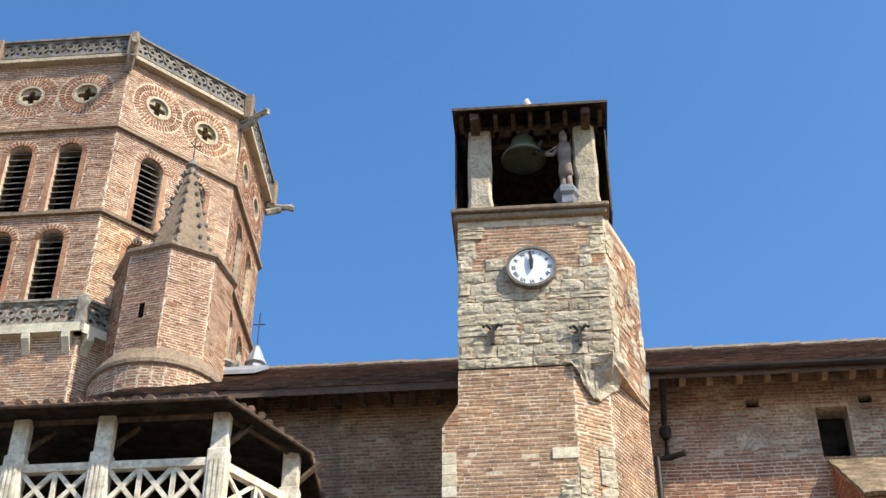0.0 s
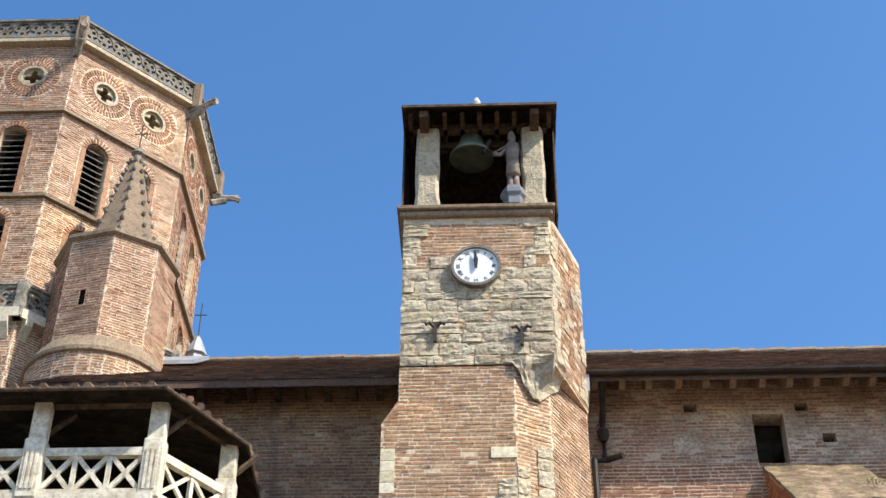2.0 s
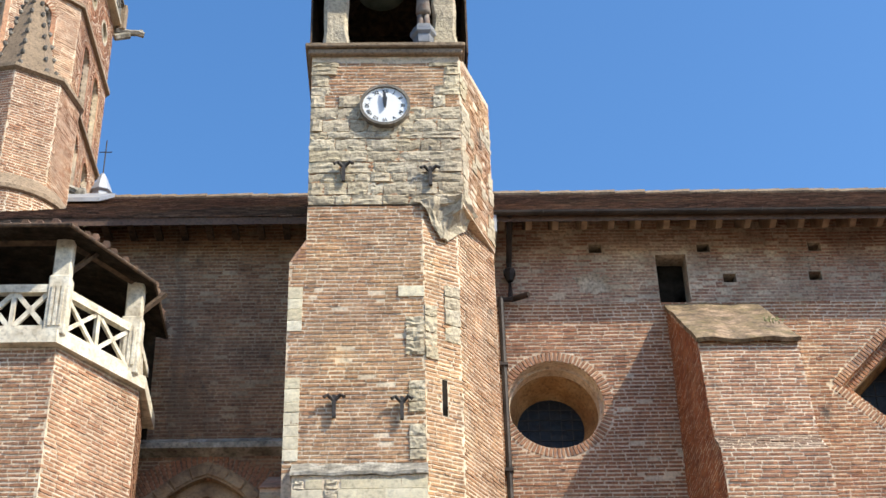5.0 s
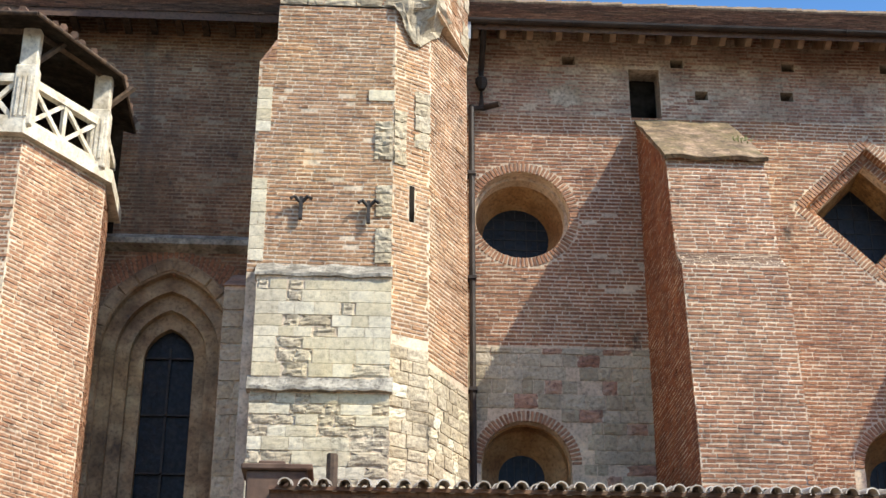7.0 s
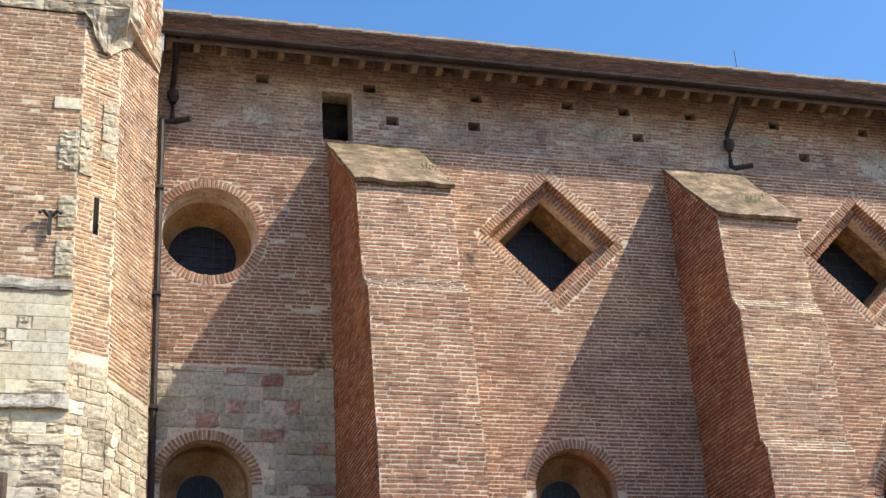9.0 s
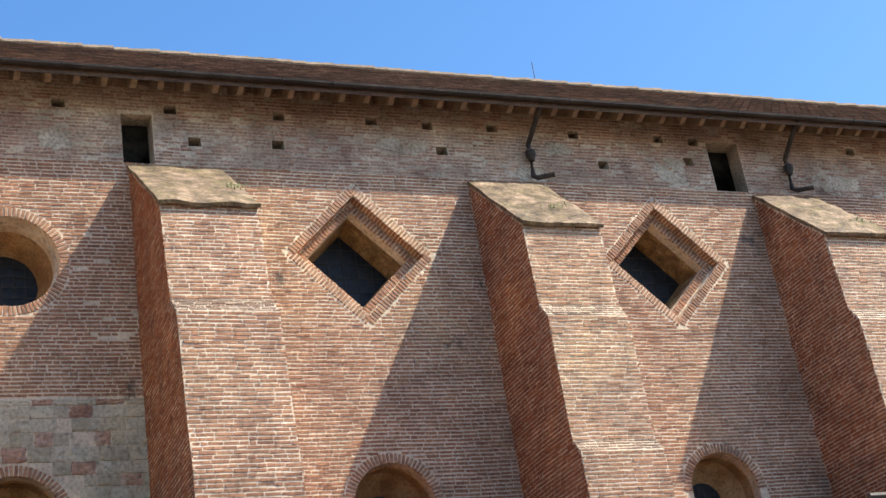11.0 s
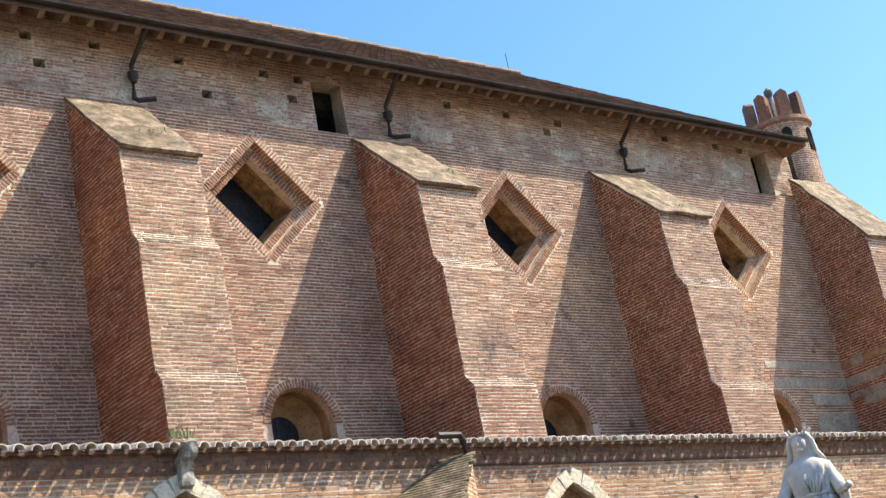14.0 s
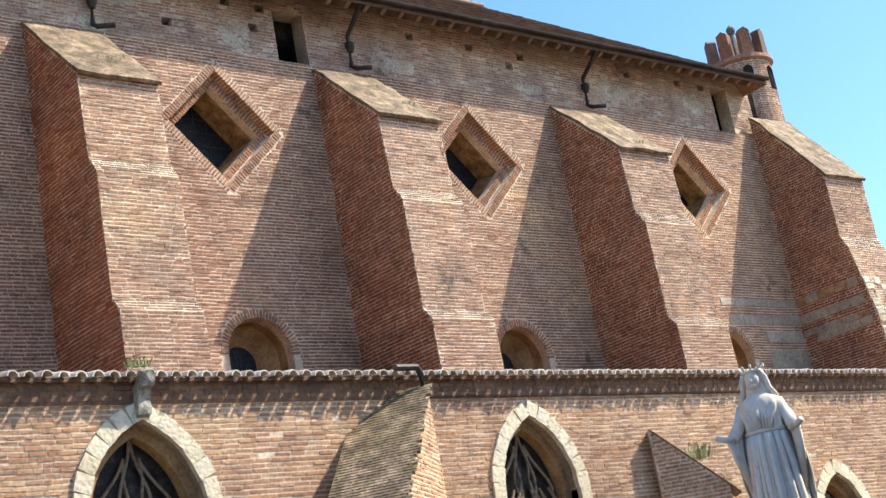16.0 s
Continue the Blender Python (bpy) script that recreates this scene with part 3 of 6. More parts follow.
X_L, X_R, X_E = -8.6, 29.3, 33.4


def roof_nave():
    bm = bmesh.new()
    t = Vector((0, 0, -0.16))
    for pts in ([(X_L, E_Y, E_Z), (X_E, E_Y, E_Z), (X_R, R_Y, R_Z), (X_L, R_Y, R_Z)], [(X_E, E_Y, E_Z), (X_E, 36.0, E_Z), (X_R, R_Y, R_Z)], [(X_E, 36.0, E_Z), (X_L, 36.0, E_Z), (X_L, R_Y, R_Z), (X_R, R_Y, R_Z)]):
        add_prism(bm, pts, t)
    roof = solid(bm, "roof", TILE, None, "long brown tiled nave roof, worn and mossy", "roof", kind="structure")
    # rows of small flat tiles on the slope towards the square
    rng = np.random.default_rng(9)
    s = Vector((0, R_Y - E_Y, R_Z - E_Z))
    run = s.length
    s.normalize()
    nn = Vector((0, -s.z, s.y))
    V, F = [], []
    rows = int(run / 0.16)
    for i in range(rows):
        b = i * 0.16
        x1 = X_E - (X_E - X_R) * b / run
        x = X_L + (i % 2) * 0.11
        while x < x1 - 0.2:
            w = 0.21
            lift = 0.012 + rng.uniform(0, 0.014)
            base = Vector((0, E_Y, E_Z)) + s * (b - 0.02)
            p = [base + Vector((x, 0, 0)) + nn * (lift + 0.012), base + Vector((x + w, 0, 0)) + nn * (lift + 0.012 + rng.normal(0, 0.004)),
                 base + Vector((x + w, 0, 0)) + s * 0.19 + nn * 0.006, base + Vector((x, 0, 0)) + s * 0.19 + nn * 0.006]
            k = len(V)
            V += p + [p[0] - nn * 0.02, p[1] - nn * 0.02]
            F += [(k, k + 1, k + 2, k + 3), (k, k + 4, k + 5, k + 1)]
            x += 0.22
    tagged(mesh("roof_tiles", V, F, TILE, roof), kind="stuff")
    bm = bmesh.new()
    x = X_L
    while x < X_R:
        add_lathe(bm, [(0.11, 0), (0.13, 0.36)], (0, 0, 0), 8)
        bmesh.ops.transform(bm, matrix=Matrix.Translation((x, R_Y, R_Z + 0.0 + random.uniform(-0.015, 0.015))) @ pose(0, 0, 0, 0, 90, 0), verts=bm.verts[-16:])
        x += 0.36
    solid(bm, "ridge_tiles", STONE_BROWN, roof, "worn ridge tiles")
    return roof


roof = roof_nave()


def gutter(x0, x1, y, z, label):
    bm = bmesh.new()
    pts = [(math.cos(radians(a)) * 0.075, math.sin(radians(a)) * 0.075) for a in range(180, 361, 30)]
    prof = pts + [(p[0] * 0.85, p[1] * 0.85) for p in pts[::-1]]
    add_prism(bm, [(x0, y + a, z + b) for a, b in prof], (x1 - x0, 0, 0))
    body = solid(bm, "gutter", PIPE, None, label, "gutter")
    x = x0 + 0.3
    while x < x1:
        bm = bmesh.new()
        add_tube(bm, [(x, y - 0.078, z + 0.01), (x, y - 0.06, z - 0.055), (x, y, z - 0.083), (x, y + 0.07, z - 0.05), (x, y + 0.2, z + 0.1)], 0.009, 5)
        solid(bm, "bracket", IRON, body)
        x += 1.0
    return body


gutter(1.25, 33.38, 22.22, 16.33, "long dark metal gutter along the nave eaves")
RAFTER = None
for k in range(63):
    x = 1.75 + k * 0.5
    if RAFTER is None:
        bm = bmesh.new()
        add_prism(bm, [(0, 22.36, 16.33), (0, 22.36, 16.22), (0, 22.55, 16.15), (0, 23.3, 16.62), (0, 23.3, 16.98)], (0.11, 0, 0))
        RAFTER = solid(bm, "rafter_end", RAFTER_WOOD, None, "wooden rafter end under the nave eaves", "rafter", "rafter ends of the nave")
        RAFTER.location.x = x
    else:
        copy_thing(RAFTER, Matrix.Translation((x + random.uniform(-0.03, 0.03), 0, 0)))
mesh("soffit", [(1.3, 22.3, 16.34), (33.6, 22.3, 16.34), (33.6, 23.5, 17.2), (1.3, 23.5, 17.2)], [(0, 1, 2, 3)], WOOD, roof)

PLASTER = mat("old_plaster", [(0.33, 0.265, 0.185), (0.44, 0.365, 0.27), (0.52, 0.44, 0.34)], 3, stain=0.7, stain_scale=1.8, stain_color=(0.27, 0.165, 0.10), spots=0.85, bump=0.6, fine=16, zone=0.8, grain=0.8)
rng_p = random.Random(31)
laid = []
LIME = [(16.25, 15.35, 0.42, 0.30), (16.75, 15.2, 0.26, 0.22), (10.2, 15.62, 0.55, 0.18), (20.4, 15.25, 0.7, 0.22), (22.2, 15.5, 0.8, 0.30), (27.7, 15.5, 0.75, 0.32), (29.4, 15.45, 0.75, 0.30), (30.9, 15.55, 0.5, 0.33), (8.6, 15.75, 0.5, 0.14), (13.6, 15.75, 0.3, 0.16)]
for k in range(60):
    cx, cz = rng_p.uniform(2.2, 33.0), rng_p.uniform(15.1, 15.95)
    rx, rz = rng_p.uniform(0.2, 0.75), rng_p.uniform(0.10, 0.30)
    if k < len(LIME):
        cx, cz, rx, rz = LIME[k]
    if k >= len(LIME) and any(abs(cx - sx) < rx * 1.5 + 0.6 for sx in (4.98, 17.66, 32.25)):
        continue
    if k >= len(LIME) and any(abs(cx - hx) < rx * 1.6 + 0.2 and abs(cz - hz) < rz * 1.6 + 0.2 for hx, hz in PUTLOG):
        continue
    if any(abs(cx - ox) < (rx + orx) * 1.55 and abs(cz - oz) < (rz + orz) * 1.55 for ox, oz, orx, orz in laid):
        continue
    laid.append((cx, cz, rx, rz))
    blob = []
    for i in range(72):
        t = math.tau * i / 72
        v = Vector((math.cos(t), math.sin(t), k * 5.0))
        g = 1 + 0.45 * noise.noise(v * 1.4) + 0.35 * noise.noise(v * 4.1) + 0.2 * noise.noise(v * 11.0)
        blob.append((cx + rx * g * math.cos(t), cz + rz * g * math.sin(t)))
    slab("plaster_patch", UPPER, blob, [], 0.014, PLASTER, wall_upper, d=0.0125)

# ---- choir wall beside the clock tower ----
CHOIR = Plane((0, 23.0, 0), (1, 0, 0))
GOTHIC = pointed_arch(-3.33, 3.0, 10.12, 1.12, 1.45)
choir_edge = [(-7.2, 0), (-1.3, 0), (-1.3, 16.6), (-7.2, 16.6)]
choir = slab("wall_choir", CHOIR, choir_edge, [GOTHIC], 1.0, CHOIR_MORTAR, label="stained brick choir wall with a tall pointed window", category="wall", kind="structure")
brickwork("brickwork", CHOIR, [(-7.2, 0), (-1.3, 0), (-1.3, 16.6), (-7.2, 16.6)], [pointed_arch(-3.33, 0, 10.12, 1.35, 1.7)], CHOIR_BRICK, choir, seed=61, missing=0.05, single=(-3.6, 12.6, -1.9, 14.2))
# stepped stone mouldings of the pointed window
for k in range(4):
    hw, rise, dep = 1.30 - 0.22 * k, 1.70 - 0.28 * k, 0.05 - 0.16 * k
    slab("moulding", CHOIR, pointed_arch(-3.33, 2.0, 10.12, hw, rise), [pointed_arch(-3.33, 2.05, 10.12, hw - 0.22, rise - 0.28)], 0.16, STONE_CHOIR, choir, d=dep)
slab("pane", CHOIR, pointed_arch(-3.33, 2.0, 10.12, 0.46, 0.62), [], 0.03, GLASS, choir, d=-0.62)
bm = bmesh.new()
for z in range(3, 11):
    add_box(bm, (-3.76, 23.56, z + 0.2), (-2.90, 23.60, z + 0.23))
add_box(bm, (-3.35, 23.56, 2.5), (-3.31, 23.60, 10.4))
solid(bm, "leading", IRON, choir)
SURROUND = piece_mesh("stone_block", (0.33, 0.21, 0.10), STONE_CHOIR, 0.02)
arch_line = pointed_arch(-3.33, 2.0, 10.12, 1.19, 1.56)
ring_bricks(Plane((0, 22.93, 0), (1, 0, 0)), arch_line[1:] + arch_line[:1], SURROUND, choir, 0.34, 0.2)
VOUSSOIR = piece_mesh("brick", (0.065, 0.40, 0.06), BRICK, 0.008)
ring_bricks(CHOIR, circle(-3.33, 9.50, 2.22, 30, 145, 35), VOUSSOIR, choir, 0.085, 0.4)
bm = bmesh.new()
add_prism(bm, [(-5.2, 22.78, 12.0), (-5.2, 22.78, 12.1), (-5.2, 23.02, 12.28), (-5.2, 23.02, 11.92)], (3.9, 0, 0))
solid(bm, "string_course", STONE_GREY, choir, "grey stone ledge above the window")
bm = bmesh.new()
for k in range(12):
    add_box(bm, (-6.9 + k * 0.47, 22.42, 16.27), (-6.78 + k * 0.47, 23.1, 16.36))
solid(bm, "rafter_ends", WOOD, roof)

# ---- clock tower ----
T_LOW = [(-1.87, 20.60), (0.33, 20.60), (0.92, 20.94), (1.615, 22.15), (1.615, 23.4), (-1.87, 23.4)]
T_MID = [(-1.60, 20.60), (0.33, 20.60), (0.92, 20.94), (1.615, 22.15), (1.615, 23.6), (-1.60, 23.6)]
T_TOP = [(-1.60, 20.60), (1.03, 20.60), (1.64, 22.15), (1.64, 24.0), (-1.60, 24.0)]


def prism_xy(name, poly, z0, z1, material, parent=None, **tags):
    bm = bmesh.new()
    add_prism(bm, [(x, y, z0) for x, y in poly], (0, 0, z1 - z0))
    return solid(bm, name, material, parent, **tags)


def side(poly, i):
    """The frame of a polygon's i-th side, and its length; the polygon runs with its inside to the left."""
    a, b = Vector((*poly[i], 0)), Vector((*poly[(i + 1) % len(poly)], 0))
    return Plane(a, b - a), (b - a).length


tower = prism_xy("clock_tower", T_LOW, 0, 14.3, MORTAR, label="clock tower of brick and worn pale stone with an open belfry", category="tower")
prism_xy("tower_neck", T_MID, 14.28, 15.45, MORTAR, tower)
prism_xy("tower_head", T_TOP, 15.4, 18.72, MORTAR, tower)
bm = bmesh.new()
add_prism(bm, [(-1.87, 20.6, 14.3), (-1.6, 20.6, 14.3), (-1.6, 20.6, 14.75)], (0, 2.6, 0))
solid(bm, "shoulder", BRICK_OLD, tower)
for i in range(3):
    pl, w = side(T_LOW, i)
    z0 = 10.55 if i == 0 else (9.6 if i == 1 else 9.3)
    brickwork("brickwork", pl, [(0, z0), (w, z0), (w, 15.42), (0, 15.42)] if i else [(0, z0), (w, z0), (w, 15.4), (0.27, 15.4), (0.27, 14.7), (0, 14.3)], [rect(0.30, 11.55, 0.41, 12.2)] if i == 1 else [], BRICK_TOWER, tower, seed=70 + i, single=(0.4, 11.0, 1.9, 14.0) if i == 0 else None)
# slit drawn as a black plate, its shade painted
bm = bmesh.new()
pl1, w1 = side(T_LOW, 1)
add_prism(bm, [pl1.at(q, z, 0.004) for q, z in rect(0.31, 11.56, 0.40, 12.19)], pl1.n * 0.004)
solid(bm, "arrow_slit", DARK, tower, "narrow slit, its shade a black plate")


def ashlar(pl, w, z0, z1, parent, material, course=0.3, length=0.55, seed=1, rough=0.01, share=1.0, d=0.0, edges_only=0.0, name="stone_block", holes=(), odd=None, odd_share=0.0, broken=0.25):
    """Squared or rubble stones, each an object of its own on one of a few shared meshes; odd: a second stone mixed in."""
    rng = random.Random(seed)
    shapes = [rough_mesh(name, material, seed + k, broken) for k in range(4)]
    gap = 0.007 if broken < 0.1 else 0.012
    others = [rough_mesh(name, odd, seed + 9 + k, 0.35) for k in range(2)] if odd else []
    z = z0
    while z < z1 - 0.08:
        h = min(course * rng.uniform(0.8, 1.2), z1 - z)
        x = 0.0
        while x < w - 0.02:
            l = length * rng.uniform(0.6, 1.4)
            if x + l > w - 0.2:
                l = w - x
            near = min(x, w - x - l)
            free = not any(within(hole, [x, x + l, x + l / 2], [z + h / 2] * 3).any() for hole in holes)
            if rng.random() < share and free and (not edges_only or near < edges_only):
                me = rng.choice(others) if others and rng.random() < odd_share else rng.choice(shapes)
                put_piece(name, me, pl, x + l / 2, z + h / 2, d + 0.014 + 0.05 * broken + rng.uniform(-1, 1) * rough, parent, rng.choice((0, 180)) + rng.uniform(-1, 1) * rough * 60, (l - gap, h - gap, 0.085))
            x += l
        z += h


# ashlar foot, its ledges and the narrower set-back at its flank
foot = prism_xy("tower_foot", [(-1.69, 20.34), (0.34, 20.34), (0.34, 20.9), (-1.69, 20.9)], 0, 10.4, MORTAR, tower)
fp, fw = Plane((-1.69, 20.34, 0), (1, 0, 0)), 2.03
ashlar(fp, fw, 6.2, 8.55, foot, STONE_WHITE, 0.20, 0.34, 5, 0.008, odd=STONE, odd_share=0.42, broken=0.08)
ashlar(fp, fw, 8.8, 10.4, foot, STONE_WHITE, 0.19, 0.34, 6, 0.003, odd=STONE, odd_share=0.16, broken=0.03)
bm = bmesh.new()
add_prism(bm, [(-1.74, 20.24, 8.57), (-1.74, 20.24, 8.62), (-1.74, 20.36, 8.82), (-1.74, 20.4, 8.57)], (2.12, 0, 0))
bmesh.ops.subdivide_edges(bm, edges=[e for e in bm.edges if e.calc_length() > 1], cuts=40, use_grid_fill=True)
for v in bm.verts:
    v.co += Vector((0, noise.noise(v.co * 4), noise.noise(v.co * 5 + Vector((3, 0, 0))))) * 0.035
solid(bm, "ledge", STONE_GREY, foot, "weathered grey stone ledge")
bm = bmesh.new()
add_prism(bm, [(-1.72, 20.30, 10.40), (-1.72, 20.30, 10.45), (-1.72, 20.62, 10.72), (-1.72, 20.62, 10.40)], (2.07, 0, 0))
bmesh.ops.subdivide_edges(bm, edges=[e for e in bm.edges if e.calc_length() > 1], cuts=40, use_grid_fill=True)
for v in bm.verts:
    v.co += Vector((0, noise.noise(v.co * 4), noise.noise(v.co * 5 + Vector((3, 0, 0))))) * 0.035
solid(bm, "ledge", STONE_GREY, foot, "weathered grey stone ledge")
flank = prism_xy("tower_flank", [(-2.28, 21.5), (-1.65, 21.5), (-1.65, 23.2), (-2.28, 23.2)], 0, 10.7, MORTAR, tower)
ashlar(Plane((-2.28, 21.5, 0), (1, 0, 0)), 0.63, 5.5, 10.7, flank, STONE, 0.3, 0.36, 8, 0.006)
bm = bmesh.new()
add_prism(bm, [(-2.30, 21.45, 10.7), (-2.30, 23.1, 10.7), (-2.30, 23.1, 11.6)], (0.5, 0, 0))
solid(bm, "flank_cap", BRICK_OLD, tower)
for i in (1, 2):
    pl, w = side(T_LOW, i)
    ashlar(pl, w, 6.0, 9.5 if i == 1 else 9.2, tower, STONE, 0.19, 0.26, 30 + i, 0.010, odd=STONE_WHITE, odd_share=0.28, broken=0.16)
# quoins of the shaft
pl, w = side(T_LOW, 0)
for z0, z1 in ((10.75, 12.25), (13.0, 13.85)):
    ashlar(Plane(pl.at(0, 0), pl.u), 0.24, z0, z1, tower, STONE_WHITE, 0.20, 0.24, 12, 0.004, d=0.004, broken=0.05)
for z0, z1 in ((10.75, 11.35), (11.55, 12.1)):
    ashlar(Plane(pl.at(w - 0.26, 0), pl.u), 0.26, z0, z1, tower, STONE, 0.20, 0.24, 13, 0.008, 0.85, d=0.002, broken=0.2)
LONE = rough_mesh("stone_block", STONE_WHITE, 77, 0.05)
put_piece("stone_block", LONE, pl, w - 0.2, 13.72, 0.03, tower, 0, (0.42, 0.2, 0.1))
ashlar(Plane(pl.at(w - 0.30, 0), pl.u), 0.30, 12.55, 13.25, tower, STONE, 0.24, 0.26, 19, 0.012, d=0.004, broken=0.35)
pl_c, w_c = side(T_LOW, 1)
ashlar(pl_c, 0.24, 12.5, 13.5, tower, STONE, 0.26, 0.24, 21, 0.012, d=0.004, broken=0.3)
ashlar(Plane(pl_c.at(w_c - 0.3, 0), pl_c.u), 0.30, 12.9, 14.0, tower, STONE, 0.26, 0.24, 22, 0.010, 0.85, d=0.002, broken=0.3)
# head: rubble stone below and at the edges, brick between
pl, w = side(T_TOP, 0)
brickwork("brickwork", pl, rect(0.0, 15.45, w, 18.5), [], BRICK_TOWER, tower, seed=80)
ashlar(pl, w, 15.42, 16.95, tower, STONE, 0.24, 0.40, 14, 0.011, 0.97, d=0.002, broken=0.3)
ashlar(pl, w, 16.95, 17.75, tower, STONE, 0.23, 0.36, 15, 0.011, 0.75, d=0.002, broken=0.3)
ashlar(pl, w, 17.75, 18.5, tower, STONE, 0.22, 0.36, 16, 0.012, 0.95, d=0.002, edges_only=0.15, broken=0.3)
pl1, w1 = side(T_TOP, 1)
brickwork("brickwork", pl1, rect(0.1, 15.42, w1, 18.6), [rect(0.35, 17.2, 0.5, 17.6)], BRICK_TOWER, tower, seed=82, missing=0.1)
ashlar(pl1, w1, 15.5, 18.3, tower, STONE, 0.28, 0.36, 18, 0.006, 0.8, d=0.0, edges_only=0.12, broken=0.25)
ashlar(pl1, w1, 16.2, 17.6, tower, STONE, 0.24, 0.34, 23, 0.006, 0.3, d=0.0, broken=0.25)
bm = bmesh.new()
heel = Vector((0.66, 20.80, 14.72))
crown = [Vector(p) for p in ((0.20, 20.57, 15.50), (0.62, 20.55, 15.52), (1.05, 20.57, 15.52), (1.30, 21.15, 15.48), (1.02, 21.30, 15.45), (0.55, 20.95, 15.45))]
tiers = []
for f in (0.0, 0.22, 0.45, 0.62, 0.8, 1.0):         # broken stones that step out from the chamfer to the square head
    ring = []
    for k in range(24):
        p, q = crown[k // 4], crown[(k // 4 + 1) % 6]
        v = p.lerp(q, (k % 4) / 4)
        v = heel.lerp(v, min(1.0, 0.10 + 0.9 * f ** 0.75))
        v += Vector((noise.noise(v * 3.3), noise.noise(v * 3.3 + Vector((7, 0, 0))) - 0.3, 0.6 * noise.noise(v * 4.1 + Vector((0, 7, 0))))) * 0.13 + Vector((0, noise.noise(v * 11), noise.noise(v * 11 + Vector((5, 0, 0))))) * 0.06
        ring.append(bm.verts.new(v))
    tiers.append(ring)
for p, q in zip(tiers, tiers[1:]):
    for k in range(24):
        bm.faces.new((p[k], p[(k + 1) % 24], q[(k + 1) % 24], q[k]))
bm.faces.new(tiers[0][::-1])
bm.faces.new(tiers[-1])
solid(bm, "corbel", STONE, tower, "rough broken stone corbel")
bm = bmesh.new()
add_box(bm, (-1.72, 20.44, 18.76), (1.16, 24.0, 18.86), None, 0.02)
add_box(bm, (-1.67, 20.50, 18.64), (1.11, 24.0, 18.76), None, 0.02)
solid(bm, "cornice", STONE_BROWN, tower, "stone cornice under the belfry")
# iron wall anchors
for x, z in ((-1.0, 16.15), (0.48, 16.05), (-1.09, 11.72), (-0.04, 11.68)):
    bm = bmesh.new()
    add_box(bm, (x - 0.03, 20.5, z - 0.28), (x + 0.03, 20.56, z + 0.1))
    add_tube(bm, [(x, 20.53, z), (x + 0.10, 20.50, z + 0.10), (x + 0.16, 20.48, z + 0.05)], 0.03)
    add_tube(bm, [(x, 20.53, z), (x - 0.10, 20.50, z + 0.10), (x - 0.16, 20.48, z + 0.05)], 0.03)
    solid(bm, "wall_anchor", IRON, tower, "forged iron wall anchor")


def clock(cx, cz, r):
    pl = Plane((cx, 20.6, cz), (1, 0, 0))
    base = slab("clock", pl, circle(0, 0, r, 48), [], 0.2, WHITE, None, d=0.10, label="white clock with black Roman numerals, set near noon", category="clock")
    slab("rim", pl, circle(0, 0, r + 0.045, 48), [circle(0, 0, r - 0.005, 48)], 0.24, STONE_DARK, base, d=0.14)
    for k, word in enumerate(("XII", "I", "II", "III", "IV", "V", "VI", "VII", "VIII", "IX", "X", "XI")):
        cu = bpy.data.curves.new("numeral", "FONT")
        cu.body, cu.size, cu.align_x, cu.align_y, cu.extrude, cu.offset = word, r * 0.25, "CENTER", "CENTER", 0.002, 0.001
        cu.materials.append(BLACK)
        ob = new("numeral", cu)
        ob.parent = base
        a = radians(90 - 30 * k)
        ob.matrix_basis = Matrix.Translation(pl.at(math.cos(a) * r * 0.78, math.sin(a) * r * 0.78, 0.104)) @ pose(0, 0, 0, 90, 0, 0) @ pose(0, 0, 0, 0, 0, -30 * k)
    for name, ln, w, turn in (("minute_pointer", r * 0.86, 0.028, 3), ("hour_pointer", r * 0.6, 0.04, 0)):
        t = radians(turn)
        pts = [(-w * 0.5, -r * 0.15), (w * 0.5, -r * 0.15), (w, ln * 0.6), (0, ln), (-w, ln * 0.6)]
        pts = [(x * math.cos(t) - z * math.sin(t), x * math.sin(t) + z * math.cos(t)) for x, z in pts]
        slab(name, pl, pts, [], 0.015, BLACK, base, d=0.135 if ln < r * 0.7 else 0.155)
    return base


clock(-0.29, 17.46, 0.40)


FIGURE = mat("figure_stone", [(0.13, 0.085, 0.065), (0.21, 0.17, 0.14), (0.27, 0.24, 0.21)], 5, stain=0.6, stain_scale=4, stain_color=(0.16, 0.06, 0.04))
PLINTH = mat("plinth_sheet", [(0.15, 0.155, 0.165), (0.24, 0.245, 0.26)], 4, rough=0.5, metal=0.3)


